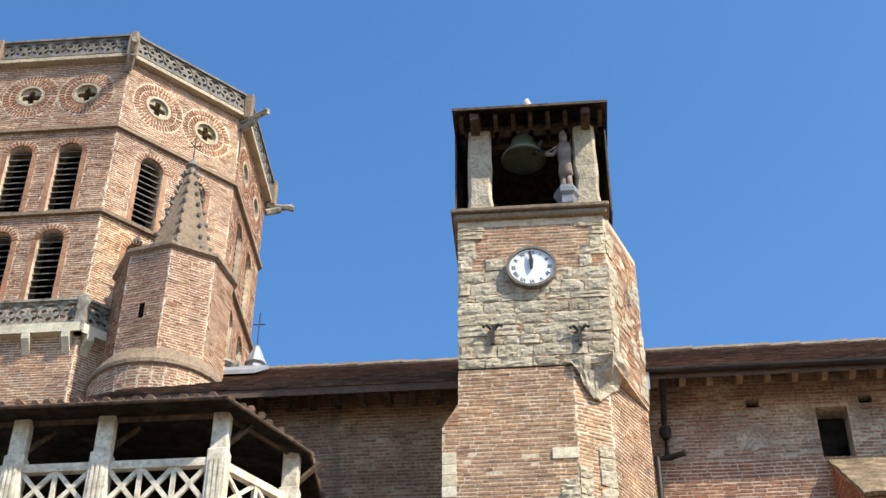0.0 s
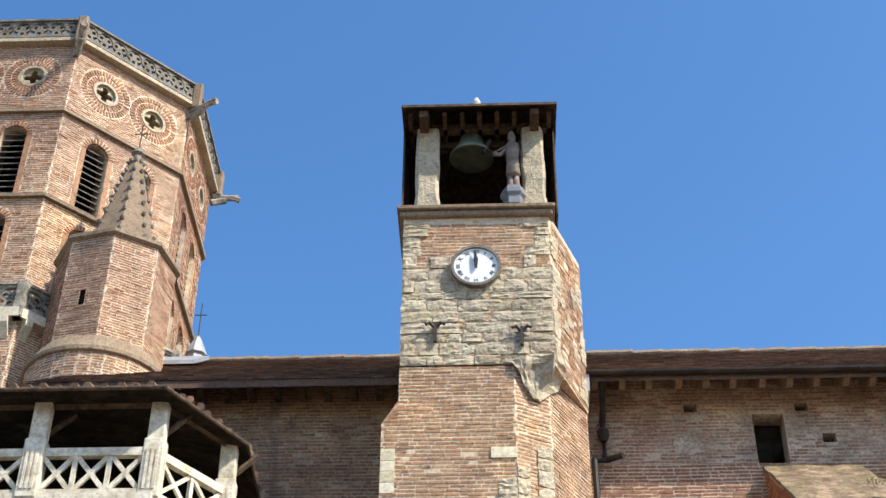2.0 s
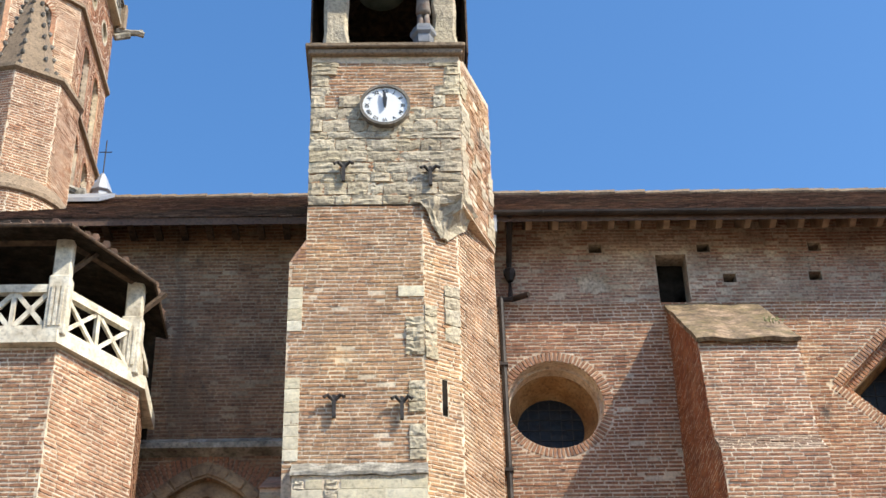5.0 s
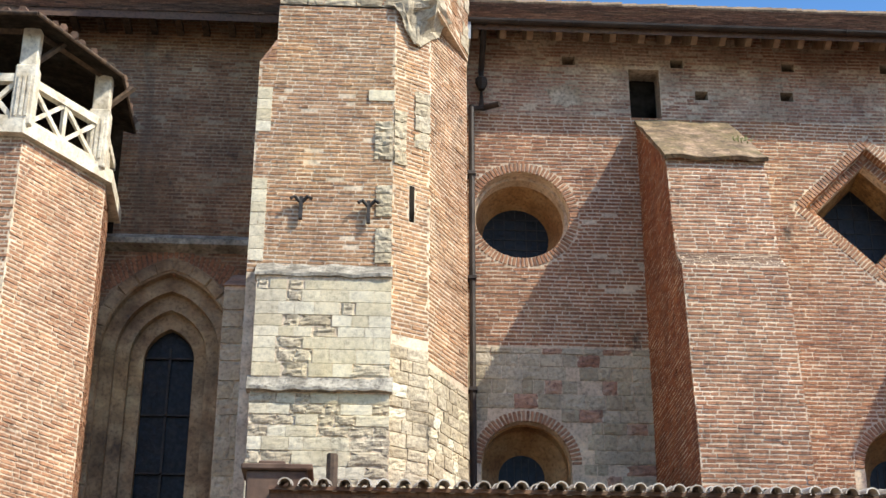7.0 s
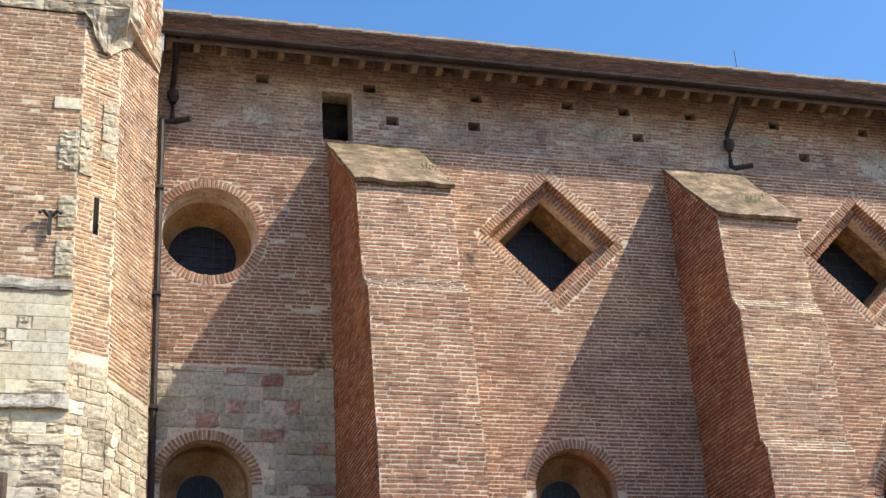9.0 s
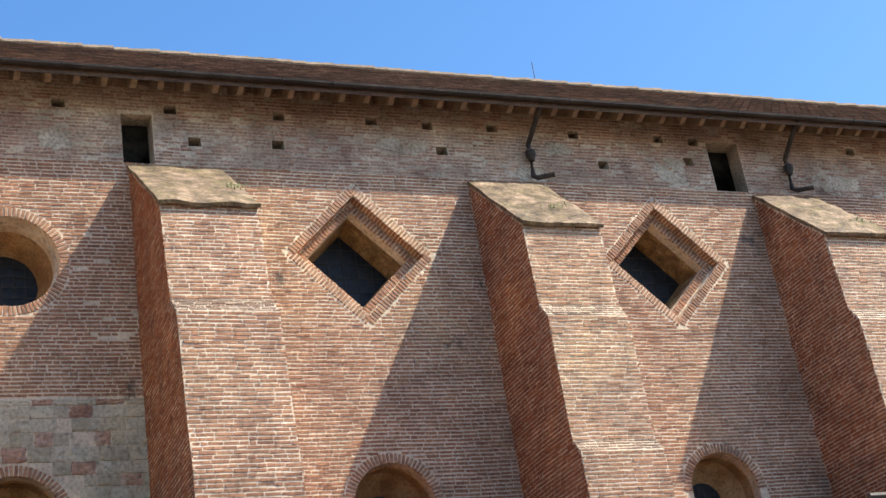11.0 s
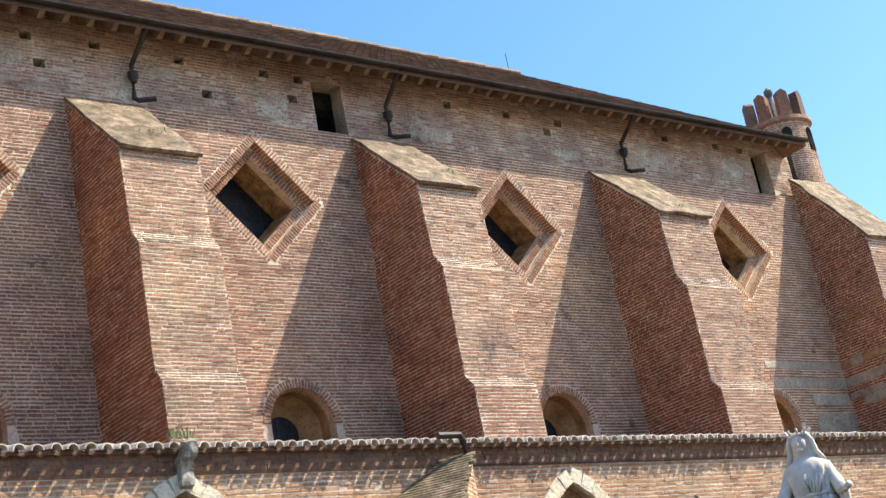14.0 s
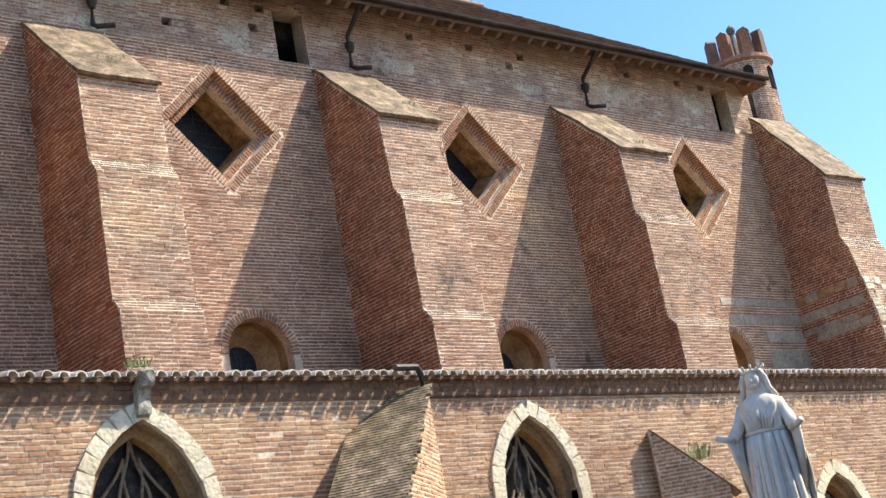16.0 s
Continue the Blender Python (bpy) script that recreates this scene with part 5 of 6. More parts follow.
# ---- stair turret with spire ----
def stair_turret():
    c = (-8.35, 25.6)
    R = 1.30
    poly = [(c[0] + R * math.cos(radians(a)), c[1] + R * math.sin(radians(a))) for a in range(-125, 235, 45)]
    st = prism_xy("stair_turret", poly, 17, 21.5, MORTAR, label="small brick stair turret with a crocketed stone spire", category="turret")
    for i in (7, 0, 1, 2):
        pl, w = side(poly, i)
        brickwork("brickwork", pl, rect(0, 18.6, w, 21.45), [rect(w / 2 - 0.06, 19.7, w / 2 + 0.06, 20.05)] if i == 0 else [], BRICK_PALE, st, seed=130 + i, course=0.066, length=0.26)
        if i == 0:
            # black plate for the shaded slit
            slab("arrow_slit", pl, rect(w / 2 - 0.06, 19.68, w / 2 + 0.06, 20.07), [], 0.02, DARK, st, d=0.006, label="narrow slit, its shade a black plate")
    bm = bmesh.new()
    add_lathe(bm, [(R + 0.02, 0), (R + 0.1, 0.05), (R + 0.1, 0.14), (R - 0.2, 0.25)], (*c, 21.45), 8, radians(-125))
    add_lathe(bm, [(0.86, 0), (0.09, 3.3)], (*c, 21.6), 8, radians(-125))
    solid(bm, "spire", STONE_BROWN, st, "grey-brown stone spire")
    bm = bmesh.new()
    q = bmesh.ops.create_icosphere(bm, subdivisions=1, radius=0.055)
    for v in q["verts"]:
        v.co = Vector((v.co.x * (1.3 if v.co.z > 0 else 0.8), v.co.y, v.co.z * 1.5))
    crocket = solid(bm, "crocket", STONE_DARK, st)
    for k in range(8):
        t = radians(-125 + 45 * k)
        for j in range(9):
            f = (j + 0.3) / 9
            r = 0.86 + (0.09 - 0.86) * f + 0.02
            o = crocket if k + j == 0 else new("crocket", crocket.data)
            o.parent = st
            o.matrix_basis = Matrix.Translation((c[0] + r * math.cos(t), c[1] + r * math.sin(t), 21.6 + 3.3 * f)) @ Matrix.Rotation(t, 4, "Z")
    bm = bmesh.new()
    add_lathe(bm, [(0.09, 0), (0.16, 0.08), (0.10, 0.2), (0.05, 0.3)], (*c, 24.85), 10)
    solid(bm, "finial", STONE_DARK, st)
    bm = bmesh.new()
    add_tube(bm, [(*c, 25.0), (*c, 25.9)], 0.016)
    add_tube(bm, [(c[0] - 0.16, c[1], 25.6), (c[0] + 0.16, c[1], 25.6)], 0.014)
    add_tube(bm, [(c[0] - 0.12, c[1], 25.75), (c[0] + 0.12, c[1], 25.45)], 0.01)
    solid(bm, "cross", IRON, st, "thin iron cross")
    # round lower drum with a sloping stone shoulder
    n = 36
    drum = [(c[0] + 1.48 * math.cos(math.tau * k / n), c[1] + 1.48 * math.sin(math.tau * k / n)) for k in range(n)]
    prism_xy("drum", drum, 14, 18.35, MORTAR, st)
    for i in range(n // 2 - 1, n):
        pl, w = side(drum, i)
        brickwork("brickwork", pl, rect(0, 15.5, w + 0.001, 18.3), [], BRICK_PALE, st, seed=150 + i, course=0.066, length=0.26)
    bm = bmesh.new()
    add_lathe(bm, [(1.50, 0), (1.54, 0.03), (1.54, 0.12), (R + 0.02, 0.5)], (*c, 18.3), 36)
    solid(bm, "shoulder", STONE_BROWN, st, "grey-brown stone shoulder")
    return st


stair_turret()

# ---- chapels in front, with the tiled eaves ----
CHAPEL = Plane((0, 18.3, 0), (1, 0, 0))
LANCETS = ((10.2, 4.6, 0.95, 1.4), (17.75, 4.55, 0.9, 1.35), (26.2, 3.4, 0.8, 1.1))
c_holes = [pointed_arch(x, 1.2, z, h, r) for x, z, h, r in LANCETS]
c_rings = [pointed_arch(x, 1.0, z, h + 0.2, r + 0.22) for x, z, h, r in LANCETS]
c_edge = rect(-1.15, 0, 42, 6.3)
chapel = slab("wall_chapel", CHAPEL, c_edge, c_holes, 0.6, MORTAR, label="low sunlit brick chapel wall with pointed windows", category="wall", kind="structure")
brickwork("brickwork", CHAPEL, rect(-1.15, 2.5, 42, 6.22), c_rings, BRICK_CHAPEL, chapel, seed=200, course=0.078, length=0.27, single=(12.0, 4.0, 14.0, 6.0))
# cornice strip: stains plus some of the tiles' shade in its colour
bm = bmesh.new()
add_prism(bm, [(-1.2, 18.4, 6.22), (-1.2, 18.288, 6.22), (-1.2, 18.275, 6.27), (-1.2, 18.275, 6.56), (-1.2, 18.4, 6.56)], (43.2, 0, 0))
solid(bm, "cornice", CORNICE_BRICK, chapel, "stained brick cornice, eaves shade deepened in its colour")
brickwork("brickwork", Plane((0, 18.275, 0), (1, 0, 0)), rect(-1.2, 6.27, 42, 6.56), [], CORNICE_BRICK, chapel, seed=210, joint=0.012)
bm = bmesh.new()
add_prism(bm, [(-1.2, 18.19, 6.58), (-1.2, 23.0, 7.55), (-1.2, 23.0, 7.45), (-1.2, 18.19, 6.53)], (43.2, 0, 0))
chapel_roof = solid(bm, "roof_chapel", TILE, None, "low lean-to roof of worn half-round tiles", "roof", kind="structure")


def half_tile():
    bm = bmesh.new()
    s = 7
    rows = []
    for y, r, z in ((0, 0.092, 0), (0.45, 0.074, 0.095)):
        rows.append([bm.verts.new((r * math.cos(math.pi * k / s), y, z + r * math.sin(math.pi * k / s))) for k in range(s + 1)])
        rows.append([bm.verts.new(((r - 0.018) * math.cos(math.pi * k / s), y, z + (r - 0.018) * math.sin(math.pi * k / s))) for k in range(s + 1)])
    for k in range(s):
        bm.faces.new((rows[0][k], rows[0][k + 1], rows[2][k + 1], rows[2][k]))
        bm.faces.new((rows[1][k + 1], rows[1][k], rows[3][k], rows[3][k + 1]))
        bm.faces.new((rows[0][k + 1], rows[0][k], rows[1][k], rows[1][k + 1]))
    bmesh.ops.recalc_face_normals(bm, faces=bm.faces)
    me = bpy.data.meshes.new("tile")
    bm.to_mesh(me)
    bm.free()
    me.materials.append(TILE_PALE)
    return me


CANAL = half_tile()
x = -1.0
while x < 41.5:
    for row in range(2):
        ob = new("tile", CANAL)
        ob.parent = chapel_roof
        ob.matrix_basis = Matrix.Translation((x + random.uniform(-0.015, 0.015), 18.02 + row * 0.4 + random.uniform(-0.03, 0.03), 6.56 + row * 0.085)) @ pose(0, 0, 0, 0, random.uniform(-6, 6), random.uniform(-5, 5))
    under = new("tile", CANAL)
    under.parent = chapel_roof
    under.matrix_basis = Matrix.Translation((x + 0.125, 18.23, 6.645)) @ pose(0, 0, 0, 12, 180, 0)
    x += 0.25
VOUS_STONE = rough_mesh("stone_block", STONE_CREAM, 5, 0.07)
CHAPEL_GLASS = mat("old_brown_glass", [(0.010, 0.008, 0.007), (0.040, 0.028, 0.020)], 9, rough=0.5, stain=0.5, stain_scale=6, bump=0.6, fine=9, gloss=0.15)
for x, z, h, r in LANCETS:
    fr = slab("window", CHAPEL, pointed_arch(x, 1.0, z, h + 0.22, r + 0.24), [pointed_arch(x, 1.05, z, h, r)], 0.35, STONE, None, d=0.035, label="pointed chapel window with pale stone surround and flowing tracery", category="window", kind="structure")
    ring_bricks(Plane((0, 18.258, 0), (1, 0, 0)), pointed_arch(x, 1.0, z, h + 0.11, r + 0.12)[1:] + pointed_arch(x, 1.0, z, h + 0.11, r + 0.12)[:1], VOUS_STONE, fr, 0.275, 0.2, (0.27, 0.26, 0.10))
    slab("inner_order", CHAPEL, pointed_arch(x, 1.0, z, h + 0.03, r + 0.03), [pointed_arch(x, 1.05, z, h - 0.16, r - 0.2)], 0.25, STONE_OCHRE, fr, d=-0.22)
    slab("pane", CHAPEL, pointed_arch(x, 1.0, z, h, r), [], 0.03, CHAPEL_GLASS, fr, d=-0.45)
    y = 18.68
    lines = []
    for q in (-0.66, -0.33, 0.0, 0.33, 0.66):
        lines.append([(x + q * h, 1.5 + k * (z - 0.5 - 1.5) / 3) for k in range(4)])
    for q in (-0.83, -0.5, -0.17, 0.17, 0.5, 0.83):      # flames over the lights
        for s in (-1, 1):
            lines.append([(x + h * (q + s * 0.165 * math.cos(t * math.pi / 2) - 0.55 * q * t * t * 0.6 + s * 0.05 * math.sin(t * math.tau)), z - 0.5 + t * 0.62) for t in (k / 9 for k in range(10))])
    for q in (-0.5, 0.0, 0.5):                           # larger flames above them
        for s in (-1, 1):
            lines.append([(x + h * (q * (1 - 0.75 * t) + s * (0.24 * math.sin(math.pi * min(1, 0.25 + t * 0.75)) * (1 - 0.3 * t) + 0.05 * math.sin(t * math.tau))), z - 0.1 + t * (r * (0.98 - 0.5 * abs(q)))) for t in (k / 11 for k in range(12))])
    edge = pointed_arch(x, 1.2, z, h - 0.02, r - 0.03)
    bm = bmesh.new()
    for pts in lines:
        ok = within(edge, [p[0] for p in pts], [p[1] for p in pts])
        pts = [(p[0], y, p[1]) for p, o in zip(pts, ok) if o]
        if len(pts) > 1:
            add_tube(bm, pts, 0.024, 6)
    solid(bm, "tracery", STONE_BROWN, fr, "brown flowing stone tracery")


def chapel_buttress(x, z, way, length, width, drop, label):
    """A low buttress that stands out from the chapel wall along way, with a sloping slab roof."""
    w = Vector((*way, 0)).normalized()
    s = Vector((-w.y, w.x, 0)) * width / 2
    a = Vector((x, 18.35, 0))
    b = a + w * length
    bm = bmesh.new()
    add_prism(bm, [a - s, a - s + UP * z, b - s + UP * (z - drop), b - s], s * 2)
    body = solid(bm, "buttress", MORTAR, None, label, "buttress", "low buttresses of the chapels")
    for p, q, k in ((a - s, b - s, 0), (b + s, a + s, 1), (b - s, b + s, 2)):
        pl = Plane(p, q - p)
        ln = (q - p).length
        zs = ((z, z - drop), (z - drop, z), (z - drop, z - drop))[k]
        if pl.n.y > 0.3:
            continue
        brickwork("brickwork", pl, [(0, 2.0), (ln, 2.0), (ln, zs[1]), (0, zs[0])], [], BRICK_CHAPEL, body, seed=220 + k)
    d = (b - a + UP * -drop).normalized()
    n = d.cross(s).normalized()
    if n.z < 0:
        n = -n
    rows = int((b - a).length / 0.065)
    for k in range(rows + 2):
        bm = bmesh.new()
        p = a + UP * z + d * (k * math.hypot(length, drop) / rows)
        j = random.uniform(0.97, 1.05)
        add_prism(bm, [p - s * 1.1, p - s * 1.1 + d * 0.16 - n * 0.005, p - s * 1.1 + d * 0.12 + n * 0.026, p - s * 1.1 + n * 0.012], s * 2.2 * j)
        solid(bm, "cap_slab", MOSS, body)
    return body


chapel_buttress(14.9, 6.35, (-0.80, -0.60), 3.0, 1.15, 2.3, "low diagonal buttress with a mossy slab roof")
chapel_buttress(20.75, 5.5, (0.75, -0.66), 1.25, 0.7, 1.25, "low brick buttress with a weedy cap")
bm = bmesh.new()
add_tube(bm, [(15.3 + k * 0.9, 18.262, 6.24 + 0.012 * math.sin(k * 2.1)) for k in range(30)], 0.013, 5)
solid(bm, "cable", PIPE, None, "thin dark cable clipped along the chapel cornice", "cable")
bm = bmesh.new()
add_tube(bm, [(14.7, 17.95, 6.66), (15.12, 17.92, 6.66), (15.18, 17.92, 6.55), (15.18, 17.93, 6.2), (15.0, 18.12, 5.9), (15.03, 18.15, 0)], 0.06)
solid(bm, "downpipe", PIPE, None, "brown downpipe from the chapel gutter", "downpipe")
bm = bmesh.new()
add_prism(bm, [(10.13, 18.3, 5.98), (10.13, 18.3, 6.4), (10.13, 18.02, 6.66), (10.13, 17.93, 6.62), (10.13, 18.0, 6.42), (10.13, 18.12, 6.30), (10.13, 18.16, 6.05)], (0.2, 0, 0))
bmesh.ops.subdivide_edges(bm, edges=bm.edges[:], cuts=2, use_grid_fill=True)
for v in bm.verts:
    v.co += Vector((noise.noise(v.co * 7), noise.noise(v.co * 7 + Vector((3, 0, 0))), noise.noise(v.co * 7 + Vector((0, 3, 0))))) * 0.03
solid(bm, "gargoyle", STONE_GREY, None, "worn stone gargoyle under the tiled eaves", "gargoyle")


# ---- corner turret of the west front ----
def corner_turret():
    c, r = (35.72, 24.65), 0.90
    n = 24
    ring = [(c[0] + r * math.cos(math.tau * k / n), c[1] + r * math.sin(math.tau * k / n)) for k in range(n)]
    ct = prism_xy("corner_turret", ring, 0, 18.2, MORTAR, label="round crenellated brick turret at the west corner", category="turret")
    for i in range(n // 2 - 2, n):
        pl, w = side(ring, i)
        brickwork("brickwork", pl, rect(0, 15.5, w + 0.001, 18.15), [], BRICK, ct, seed=170, length=0.2)
    bm = bmesh.new()
    add_lathe(bm, [(r, 0), (r + 0.12, 0.05), (r + 0.12, 0.16), (r, 0.2)], (*c, 17.98), 24)
    solid(bm, "band", BRICK_OLD, ct)
    for k in range(8):
        t = math.tau * (k + 0.3) / 8
        bm = bmesh.new()
        add_prism(bm, [(-0.19, -0.13, 0), (0.19, -0.13, 0), (0.17, -0.13, 0.80), (0.02, -0.13, 0.92), (-0.17, -0.13, 0.82)], (0, 0.26, 0))
        bmesh.ops.transform(bm, matrix=Matrix.Translation((c[0] + (r - 0.12) * math.cos(t), c[1] + (r - 0.12) * math.sin(t), 18.15)) @ Matrix.Rotation(t + math.pi / 2, 4, "Z"), verts=bm.verts)
        solid(bm, "merlon", BRICK_STEP if k % 3 == 0 else BRICK, ct)
    for t in (-1.35, -2.3):
        pl = Plane((c[0] + (r + 0.01) * math.cos(t), c[1] + (r + 0.01) * math.sin(t), 0), (-math.sin(t), math.cos(t), 0))
        # turret openings are black plates, with no depth to shade them
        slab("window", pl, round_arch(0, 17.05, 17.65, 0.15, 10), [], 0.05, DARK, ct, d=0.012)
    bm = bmesh.new()
    add_lathe(bm, [(0.5, 0), (0.12, 0.8), (0.07, 1.0), (0.14, 1.12), (0.14, 1.22), (0.03, 1.35)], (*c, 18.2), 10)
    solid(bm, "finial", STONE_DARK, ct)
    bm = bmesh.new()
    add_lathe(bm, [(1.9, 0), (1.5, 13.5), (0.92, 15.9)], (c[0] + 0.15, c[1] + 0.3, 0), 24)
    solid(bm, "battered_foot", BRICK_OLD, ct)


corner_turret()


# ---- white statue on its column ----
def robed_statue(x, y, z, h):
    """z: foot; h: height."""
    bm = bmesh.new()
    # half width, half depth, height, share of the height
    prof = [(0.125, 0.110, 0.0), (0.132, 0.115, 0.06), (0.122, 0.105, 0.22), (0.112, 0.095, 0.40), (0.098, 0.080, 0.55), (0.088, 0.070, 0.645), (0.094, 0.074, 0.70), (0.112, 0.078, 0.765), (0.104, 0.066, 0.805), (0.060, 0.046, 0.83), (0.034, 0.034, 0.848), (0.036, 0.038, 0.866), (0.043, 0.046, 0.888), (0.046, 0.050, 0.915), (0.040, 0.044, 0.945), (0.020, 0.024, 0.962)]
    steps = 64
    rings = []
    for rx, ry, f in prof:
        k1 = max(0.0, 0.64 - f) * 0.42
        k2 = 0.05 if 0.64 < f < 0.8 else 0.0
        ring = []
        for k in range(steps):
            t = math.tau * k / steps
            fold = 1 + k1 * (1 - 2 * abs(math.sin(t * 8 + 0.8 * math.sin(f * 7)))) + k2 * math.sin(t * 14)
            ring.append(bm.verts.new((rx * fold * math.cos(t), ry * fold * math.sin(t), f)))
        rings.append(ring)
    for p, q in zip(rings, rings[1:]):
        for k in range(steps):
            bm.faces.new((p[k], p[(k + 1) % steps], q[(k + 1) % steps], q[k]))
    bm.faces.new(rings[0][::-1])
    bm.faces.new(rings[-1])
    # veil and mantle: folded sheets from the head over the forearms to the ground
    for s in (-1, 1):
        cols = []
        for i in range(9):
            w = i / 8
            top = Vector((s * (0.045 + 0.085 * w), 0.035 - 0.09 * w * w, 0.93 - 0.26 * w ** 0.75))
            low = Vector((s * (0.12 + 0.02 * w), 0.07 - 0.05 * w, 0.02 + 0.25 * w * w))
            col = []
            for j in range(13):
                v = j / 12
                p = top.lerp(low, v)
                p.y += 0.016 * math.sin(i * 2.1 + v * 2) * (0.3 + v) + 0.02
                p.x += s * 0.03 * math.sin(math.pi * v) * w
                col.append((bm.verts.new(p), bm.verts.new(p + Vector((s * 0.004, 0.022, 0)))))
            cols.append(col)
        for p, q in zip(cols, cols[1:]):
            for j in range(12):
                bm.faces.new((p[j][0], q[j][0], q[j + 1][0], p[j + 1][0]))
                bm.faces.new((p[j][1], p[j + 1][1], q[j + 1][1], q[j][1]))
        for col in (cols[0], cols[-1]):
            for j in range(12):
                bm.faces.new((col[j][0], col[j + 1][0], col[j + 1][1], col[j][1]))
        add_tube(bm, [(s * 0.085, 0.0, 0.79), (s * 0.125, -0.01, 0.70), (s * 0.15, -0.07, 0.645)], 0.03, 10)
        add_tube(bm, [(s * 0.15, -0.07, 0.645), (s * 0.18, -0.11, 0.645), (s * 0.205, -0.145, 0.655)], 0.015, 8)
    add_tube(bm, [(0.092 * math.cos(math.tau * k / 16), 0.073 * math.sin(math.tau * k / 16), 0.655) for k in range(17)], 0.012, 6)
    add_tube(bm, [(0.048 * math.cos(math.tau * k / 12), 0.052 * math.sin(math.tau * k / 12), 0.948) for k in range(13)], 0.009, 6)
    for k in range(9):
        t = math.tau * k / 9
        add_tube(bm, [(0.048 * math.cos(t), 0.052 * math.sin(t), 0.95), (0.058 * math.cos(t), 0.062 * math.sin(t), 0.968), (0.060 * math.cos(t), 0.064 * math.sin(t), 0.978)], 0.007, 5)
    for k in range(22):                                  # folds of the robe below the belt
        t = math.tau * (k + 0.35 * math.sin(k * 2.3)) / 22
        sway = 0.22 * math.sin(k * 1.7)
        add_tube(bm, [((p + 0.004) * math.cos(t + sway * (0.64 - f)), (q + 0.004) * math.sin(t + sway * (0.64 - f)), f) for p, q, f in ((0.086, 0.068, 0.64), (0.100, 0.080, 0.53), (0.114, 0.096, 0.38), (0.124, 0.106, 0.2), (0.130, 0.113, 0.03))], 0.011 + 0.004 * (k % 3), 6)
    add_lathe(bm, [(0.088, 0.79), (0.066, 0.84), (0.060, 0.90), (0.050, 0.945), (0.02, 0.966)], (0, 0.034, 0), 16)
    for rx, ry, rz, py, pz in ((0.034, 0.030, 0.046, -0.036, 0.905), (0.007, 0.012, 0.014, -0.068, 0.903), (0.018, 0.012, 0.010, -0.056, 0.874)):
        q = bmesh.ops.create_icosphere(bm, subdivisions=3, radius=1.0)
        bmesh.ops.transform(bm, matrix=Matrix.Translation((0, py, pz)) @ Matrix.Diagonal((rx, ry, rz, 1)), verts=q["verts"])
    for k in range(9):                                   # gathers over the breast
        s = (k - 4) / 4
        add_tube(bm, [(s * 0.085, -0.052 + 0.03 * abs(s), 0.805), (s * 0.066, -0.078 + 0.02 * abs(s), 0.73), (s * 0.045, -0.073, 0.66)], 0.009, 6)
    for s in (-1, 1):                                    # veil beside the face and wide hanging sleeves
        add_tube(bm, [(s * 0.030, -0.02, 0.958), (s * 0.056, -0.008, 0.915), (s * 0.064, 0.0, 0.86), (s * 0.090, 0.005, 0.81)], 0.014, 8)
        for k in range(5):
            add_tube(bm, [(s * (0.125 + 0.012 * k), -0.02 - 0.014 * k, 0.70 - 0.012 * k), (s * (0.135 + 0.006 * k), -0.02 - 0.006 * k, 0.55), (s * (0.125 + 0.004 * k), 0.0, 0.36 + 0.02 * k)], 0.013, 6)
    bmesh.ops.transform(bm, matrix=Matrix.Translation((x, y, z)) @ Matrix.Rotation(radians(-66), 4, "Z") @ Matrix.Diagonal((h, h, h, 1)), verts=bm.verts)
    solid(bm, "statue", STATUE_WHITE, None, "white crowned robed statue with open arms on a column", "statue", smooth=True)
    bm = bmesh.new()
    add_lathe(bm, [(0.7, 0), (0.7, 0.3), (0.45, 0.4), (0.4, 0.5), (0.36, z - 0.3), (0.5, z - 0.12), (0.5, z)], (x, y, 0), 16)
    solid(bm, "column", STONE_GREY, None, "grey stone column under the statue", "column")


robed_statue(11.93, 9.0, 2.12, 2.07)


patch_edge = [round_arch(ARCHES[0][0] - 1.65, 5.0, ARCHES[0][1], ARCH_R + RING + 0.02)]
ashlar(Plane((1.65, 23.0, 0), (1, 0, 0)), 3.2, 6.0, 10.34, wall_south, STONE, 0.23, 0.30, 44, 0.012, 0.93, broken=0.15, holes=patch_edge, odd=BRICK_OLD, odd_share=0.15)
BANDS = ((9.75, 9.98), (9.24, 9.52), (8.76, 9.06), (7.5, 8.55))
for k, (z0, z1) in enumerate(BANDS):
    ashlar(Plane((29.9 + 0.2 * (k % 2), 23.0, 0), (1, 0, 0)), 3.15, z0, z1, wall_south, STONE_BAND, z1 - z0 if k < 3 else 0.3, 0.55, 60 + k, 0.004, broken=0.06, holes=[round_arch(ARCHES[4][0] - 29.9, 5.0, ARCHES[4][1], ARCH_R + RING + 0.1)])
    if k < 3:
        ashlar(Plane((33.11, 23.0, 0), (0, -1, 0)), 2.05 + 0.08 * k, z0 - 0.1 * (k > 1), z1, wall_south, STONE_BAND, 0.28, 0.42, 70 + k, 0.008, 0.92, broken=0.15, odd=STONE_OCHRE, odd_share=0.3)
ashlar(Plane((33.11, 20.6, 0), (1, 0, 0)), 1.75, 6.8, 8.6, wall_south, STONE, 0.2, 0.3, 52, 0.012, 0.95, broken=0.25, odd=STONE_WHITE, odd_share=0.3)
ashlar(Plane((33.11, 20.6, 8.6), (1, 0, 0), (0, 0.22, 1.5)), 1.75, 0.0, 1.4, wall_south, STONE, 0.22, 0.3, 53, 0.012, 0.75, broken=0.3, odd=STONE_WHITE, odd_share=0.25)
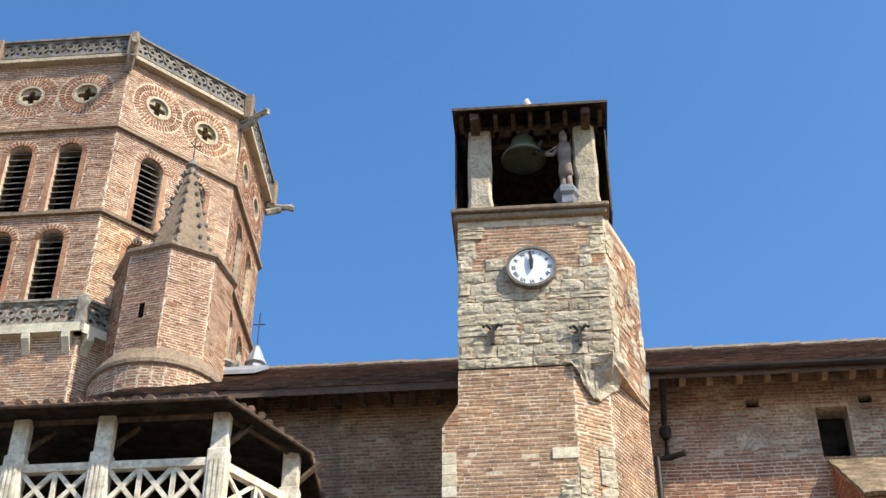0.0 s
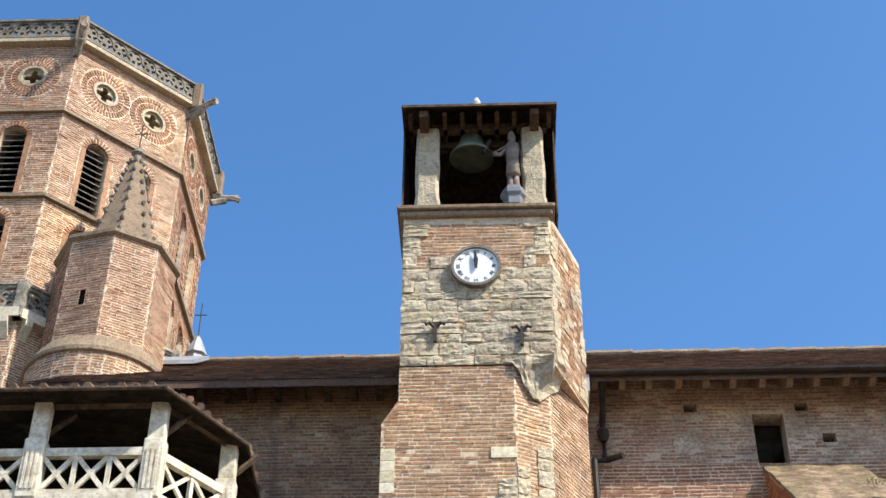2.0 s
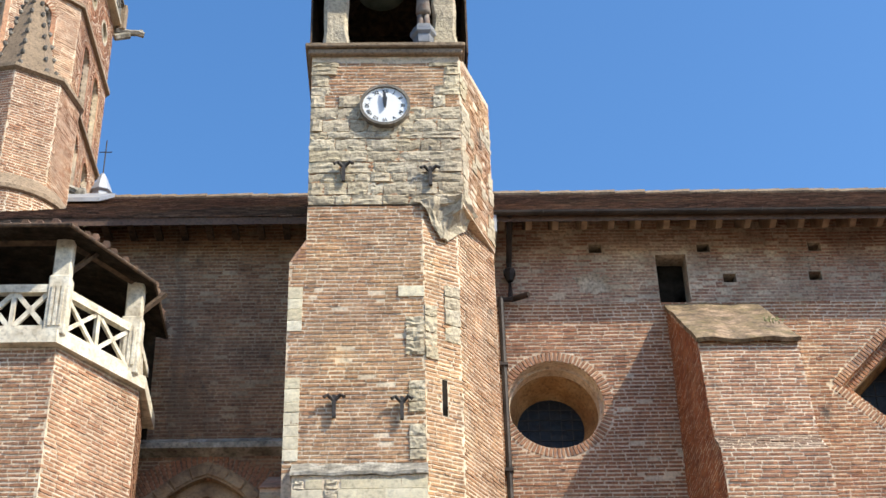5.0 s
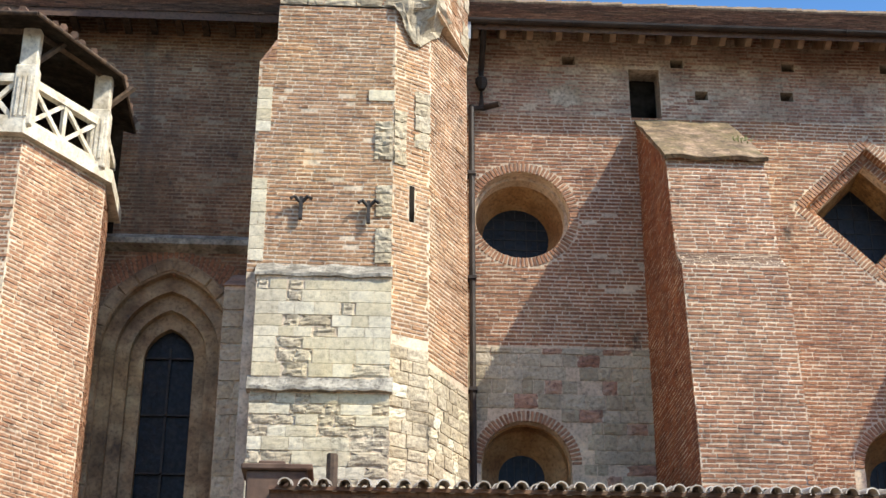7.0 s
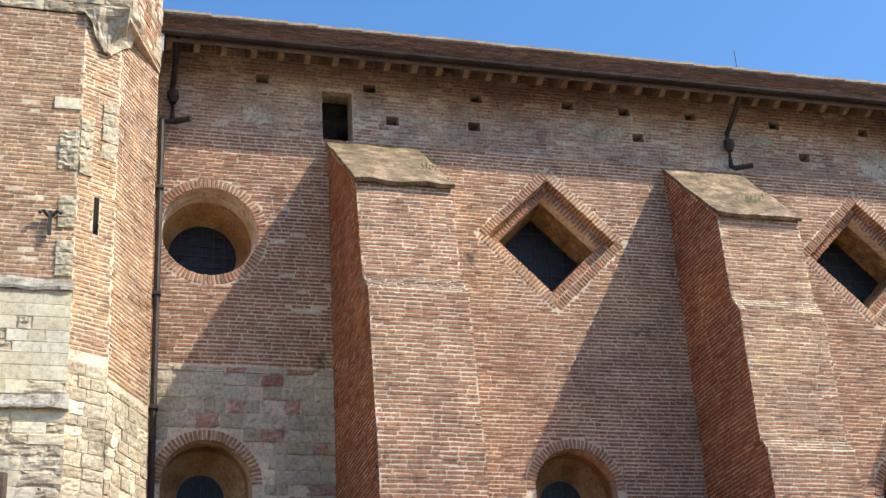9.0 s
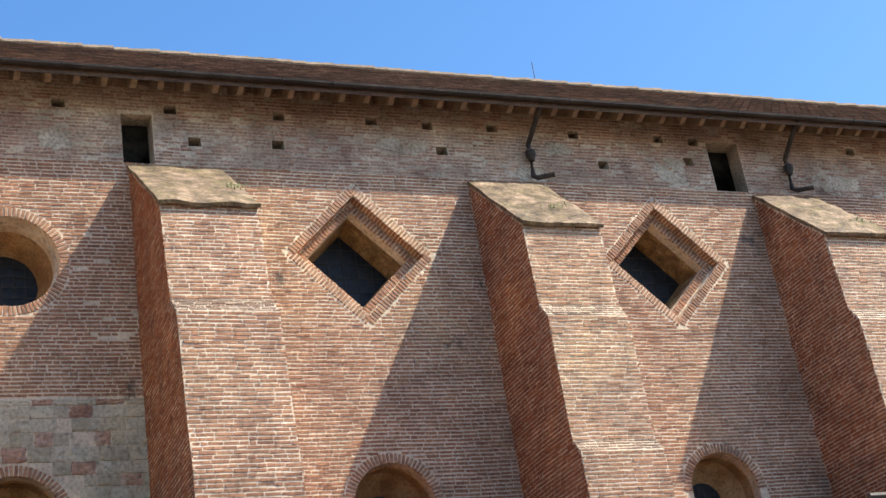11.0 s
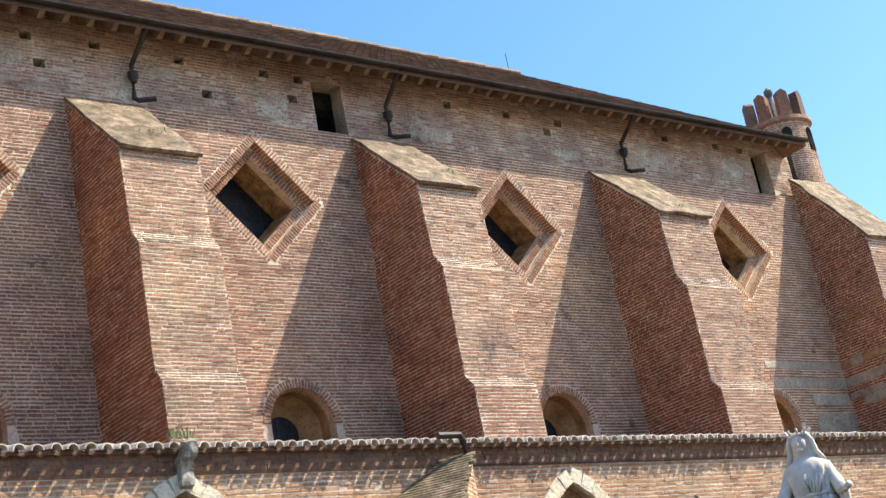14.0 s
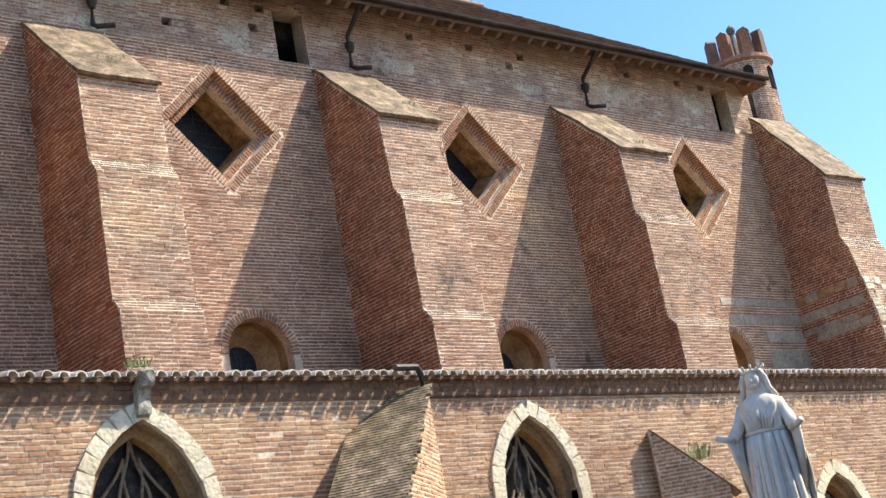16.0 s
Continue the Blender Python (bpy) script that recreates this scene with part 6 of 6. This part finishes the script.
for x in (16.8, 29.2):
    bm = bmesh.new()
    add_tube(bm, [(x, 29.0, 21.2), (x, 29.0, 21.95)], 0.012, 5)
    solid(bm, "lightning_rod", IRON, None, "thin metal rod on the roof ridge", "rod")
bm = bmesh.new()
add_lathe(bm, [(0.22, 0), (0.22, 0.25), (0.28, 0.3), (0.1, 0.75), (0.05, 0.85)], (-7.15, 28.9, 21.1), 8)
lantern = solid(bm, "roof_finial", LEAD, None, "small pointed lead finial on the ridge", "finial")
bm = bmesh.new()
add_tube(bm, [(-7.15, 28.9, 21.9), (-7.15, 28.9, 22.95)], 0.015, 5)
add_tube(bm, [(-7.3, 28.9, 22.6), (-7.0, 28.9, 22.6)], 0.013, 5)
solid(bm, "cross", IRON, lantern)
bm = bmesh.new()
add_prism(bm, [(-7.55, 26.6, 19.62), (-6.6, 26.6, 19.62), (-6.5, 27.6, 20.4), (-7.55, 27.9, 20.62)], (0, 0, 0.1))
solid(bm, "flashing", LEAD, None, "grey sheet flashing between roof and bell tower", "flashing")
bm = bmesh.new()
add_box(bm, (-1.55, 18.9, 6.5), (-0.75, 19.4, 6.98), None, 0.02)
add_box(bm, (-1.62, 18.84, 6.98), (-0.68, 19.46, 7.06), None, 0.015)
add_box(bm, (-1.40, 18.95, 7.06), (-1.05, 19.3, 7.13), None, 0.015)
solid(bm, "roof_box", mat("rusty_board", [(0.07, 0.035, 0.022), (0.15, 0.085, 0.055)], 5), None, "low brown rusty box on the chapel roof", "box")
bm = bmesh.new()
add_tube(bm, [(-0.42, 18.6, 6.6), (-0.42, 18.6, 7.12)], 0.075, 10)
solid(bm, "roof_vent", TILE, None, "short brown clay vent pipe", "vent")


def tuft(x, y, z, n, tall, label):
    """Dry grass and weeds: many thin bent blades."""
    V, F = [], []
    rng = random.Random(int(x * 100))
    for _ in range(n):
        t, q = rng.uniform(0, math.tau), rng.uniform(0.3, 1.0) * tall
        bx, by = x + rng.gauss(0, 0.12), y + rng.gauss(0, 0.06)
        dx, dy, w = math.cos(t) * q * 0.5, math.sin(t) * q * 0.5, 0.012
        k = len(V)
        V += [(bx - w, by, z), (bx + w, by, z), (bx + dx * 0.5 + w, by + dy * 0.5, z + q * 0.7), (bx + dx * 0.5 - w, by + dy * 0.5, z + q * 0.7), (bx + dx, by + dy, z + q * 0.9)]
        F += [(k, k + 1, k + 2, k + 3), (k + 3, k + 2, k + 4)]
    mesh("weeds", V, F, WEED, None, label, "weeds", kind="stuff")


WEED = mat("weeds", [(0.10, 0.12, 0.035), (0.20, 0.19, 0.07), (0.28, 0.25, 0.12)], 20, bump=0)
tuft(21.35, 17.72, 4.85, 90, 0.35, "dry yellow-green weeds on the low buttress")
tuft(10.15, 18.1, 6.72, 60, 0.16, "short weeds among the eaves tiles")
for x, y, z in ((6.2, 21.4, 13.55), (12.4, 21.6, 13.5), (19.2, 21.5, 13.4), (26.2, 21.3, 13.2), (33.9, 21.6, 13.75)):
    tuft(x, y, z, 22, 0.10, "thin dry weeds on a buttress cap")


# ---- neighbouring house, of which the eaves reach into view ----
def neighbour():
    bm = bmesh.new()
    add_box(bm, (13.2, -13, 0), (24, 5.9, 6.85))
    body = solid(bm, "house", RENDERED, None, "rendered house with projecting rafters and a round gutter", "house")
    bm = bmesh.new()
    add_prism(bm, [(13.0, 6.42, 7.04), (13.0, 6.42, 7.10), (13.0, -3.5, 9.9), (13.0, -3.5, 9.84)], (11.2, 0, 0))
    solid(bm, "roof", TILE, body, "tiled roof slope")
    bm = bmesh.new()
    add_tube(bm, [(12.66, 6.50, 7.17), (24.2, 6.50, 7.17)], 0.088, 14)
    solid(bm, "gutter", STONE_DARK, body, "dark grey round gutter pipe")
    bm = bmesh.new()
    add_prism(bm, [(12.49, 6.56, 6.95), (12.90, 6.60, 6.84), (13.6, 6.60, 6.84), (13.6, 6.60, 7.06), (12.90, 6.58, 7.06)], (0, -0.09, 0))
    solid(bm, "bargeboard", WOOD, body, "dark wooden board with a pointed end")
    for k in range(8):
        bm = bmesh.new()
        add_box(bm, (13.7 + k * 1.3, 5.85, 6.86), (13.8 + k * 1.3, 6.42, 6.98))
        solid(bm, "rafter", WOOD, body)


neighbour()
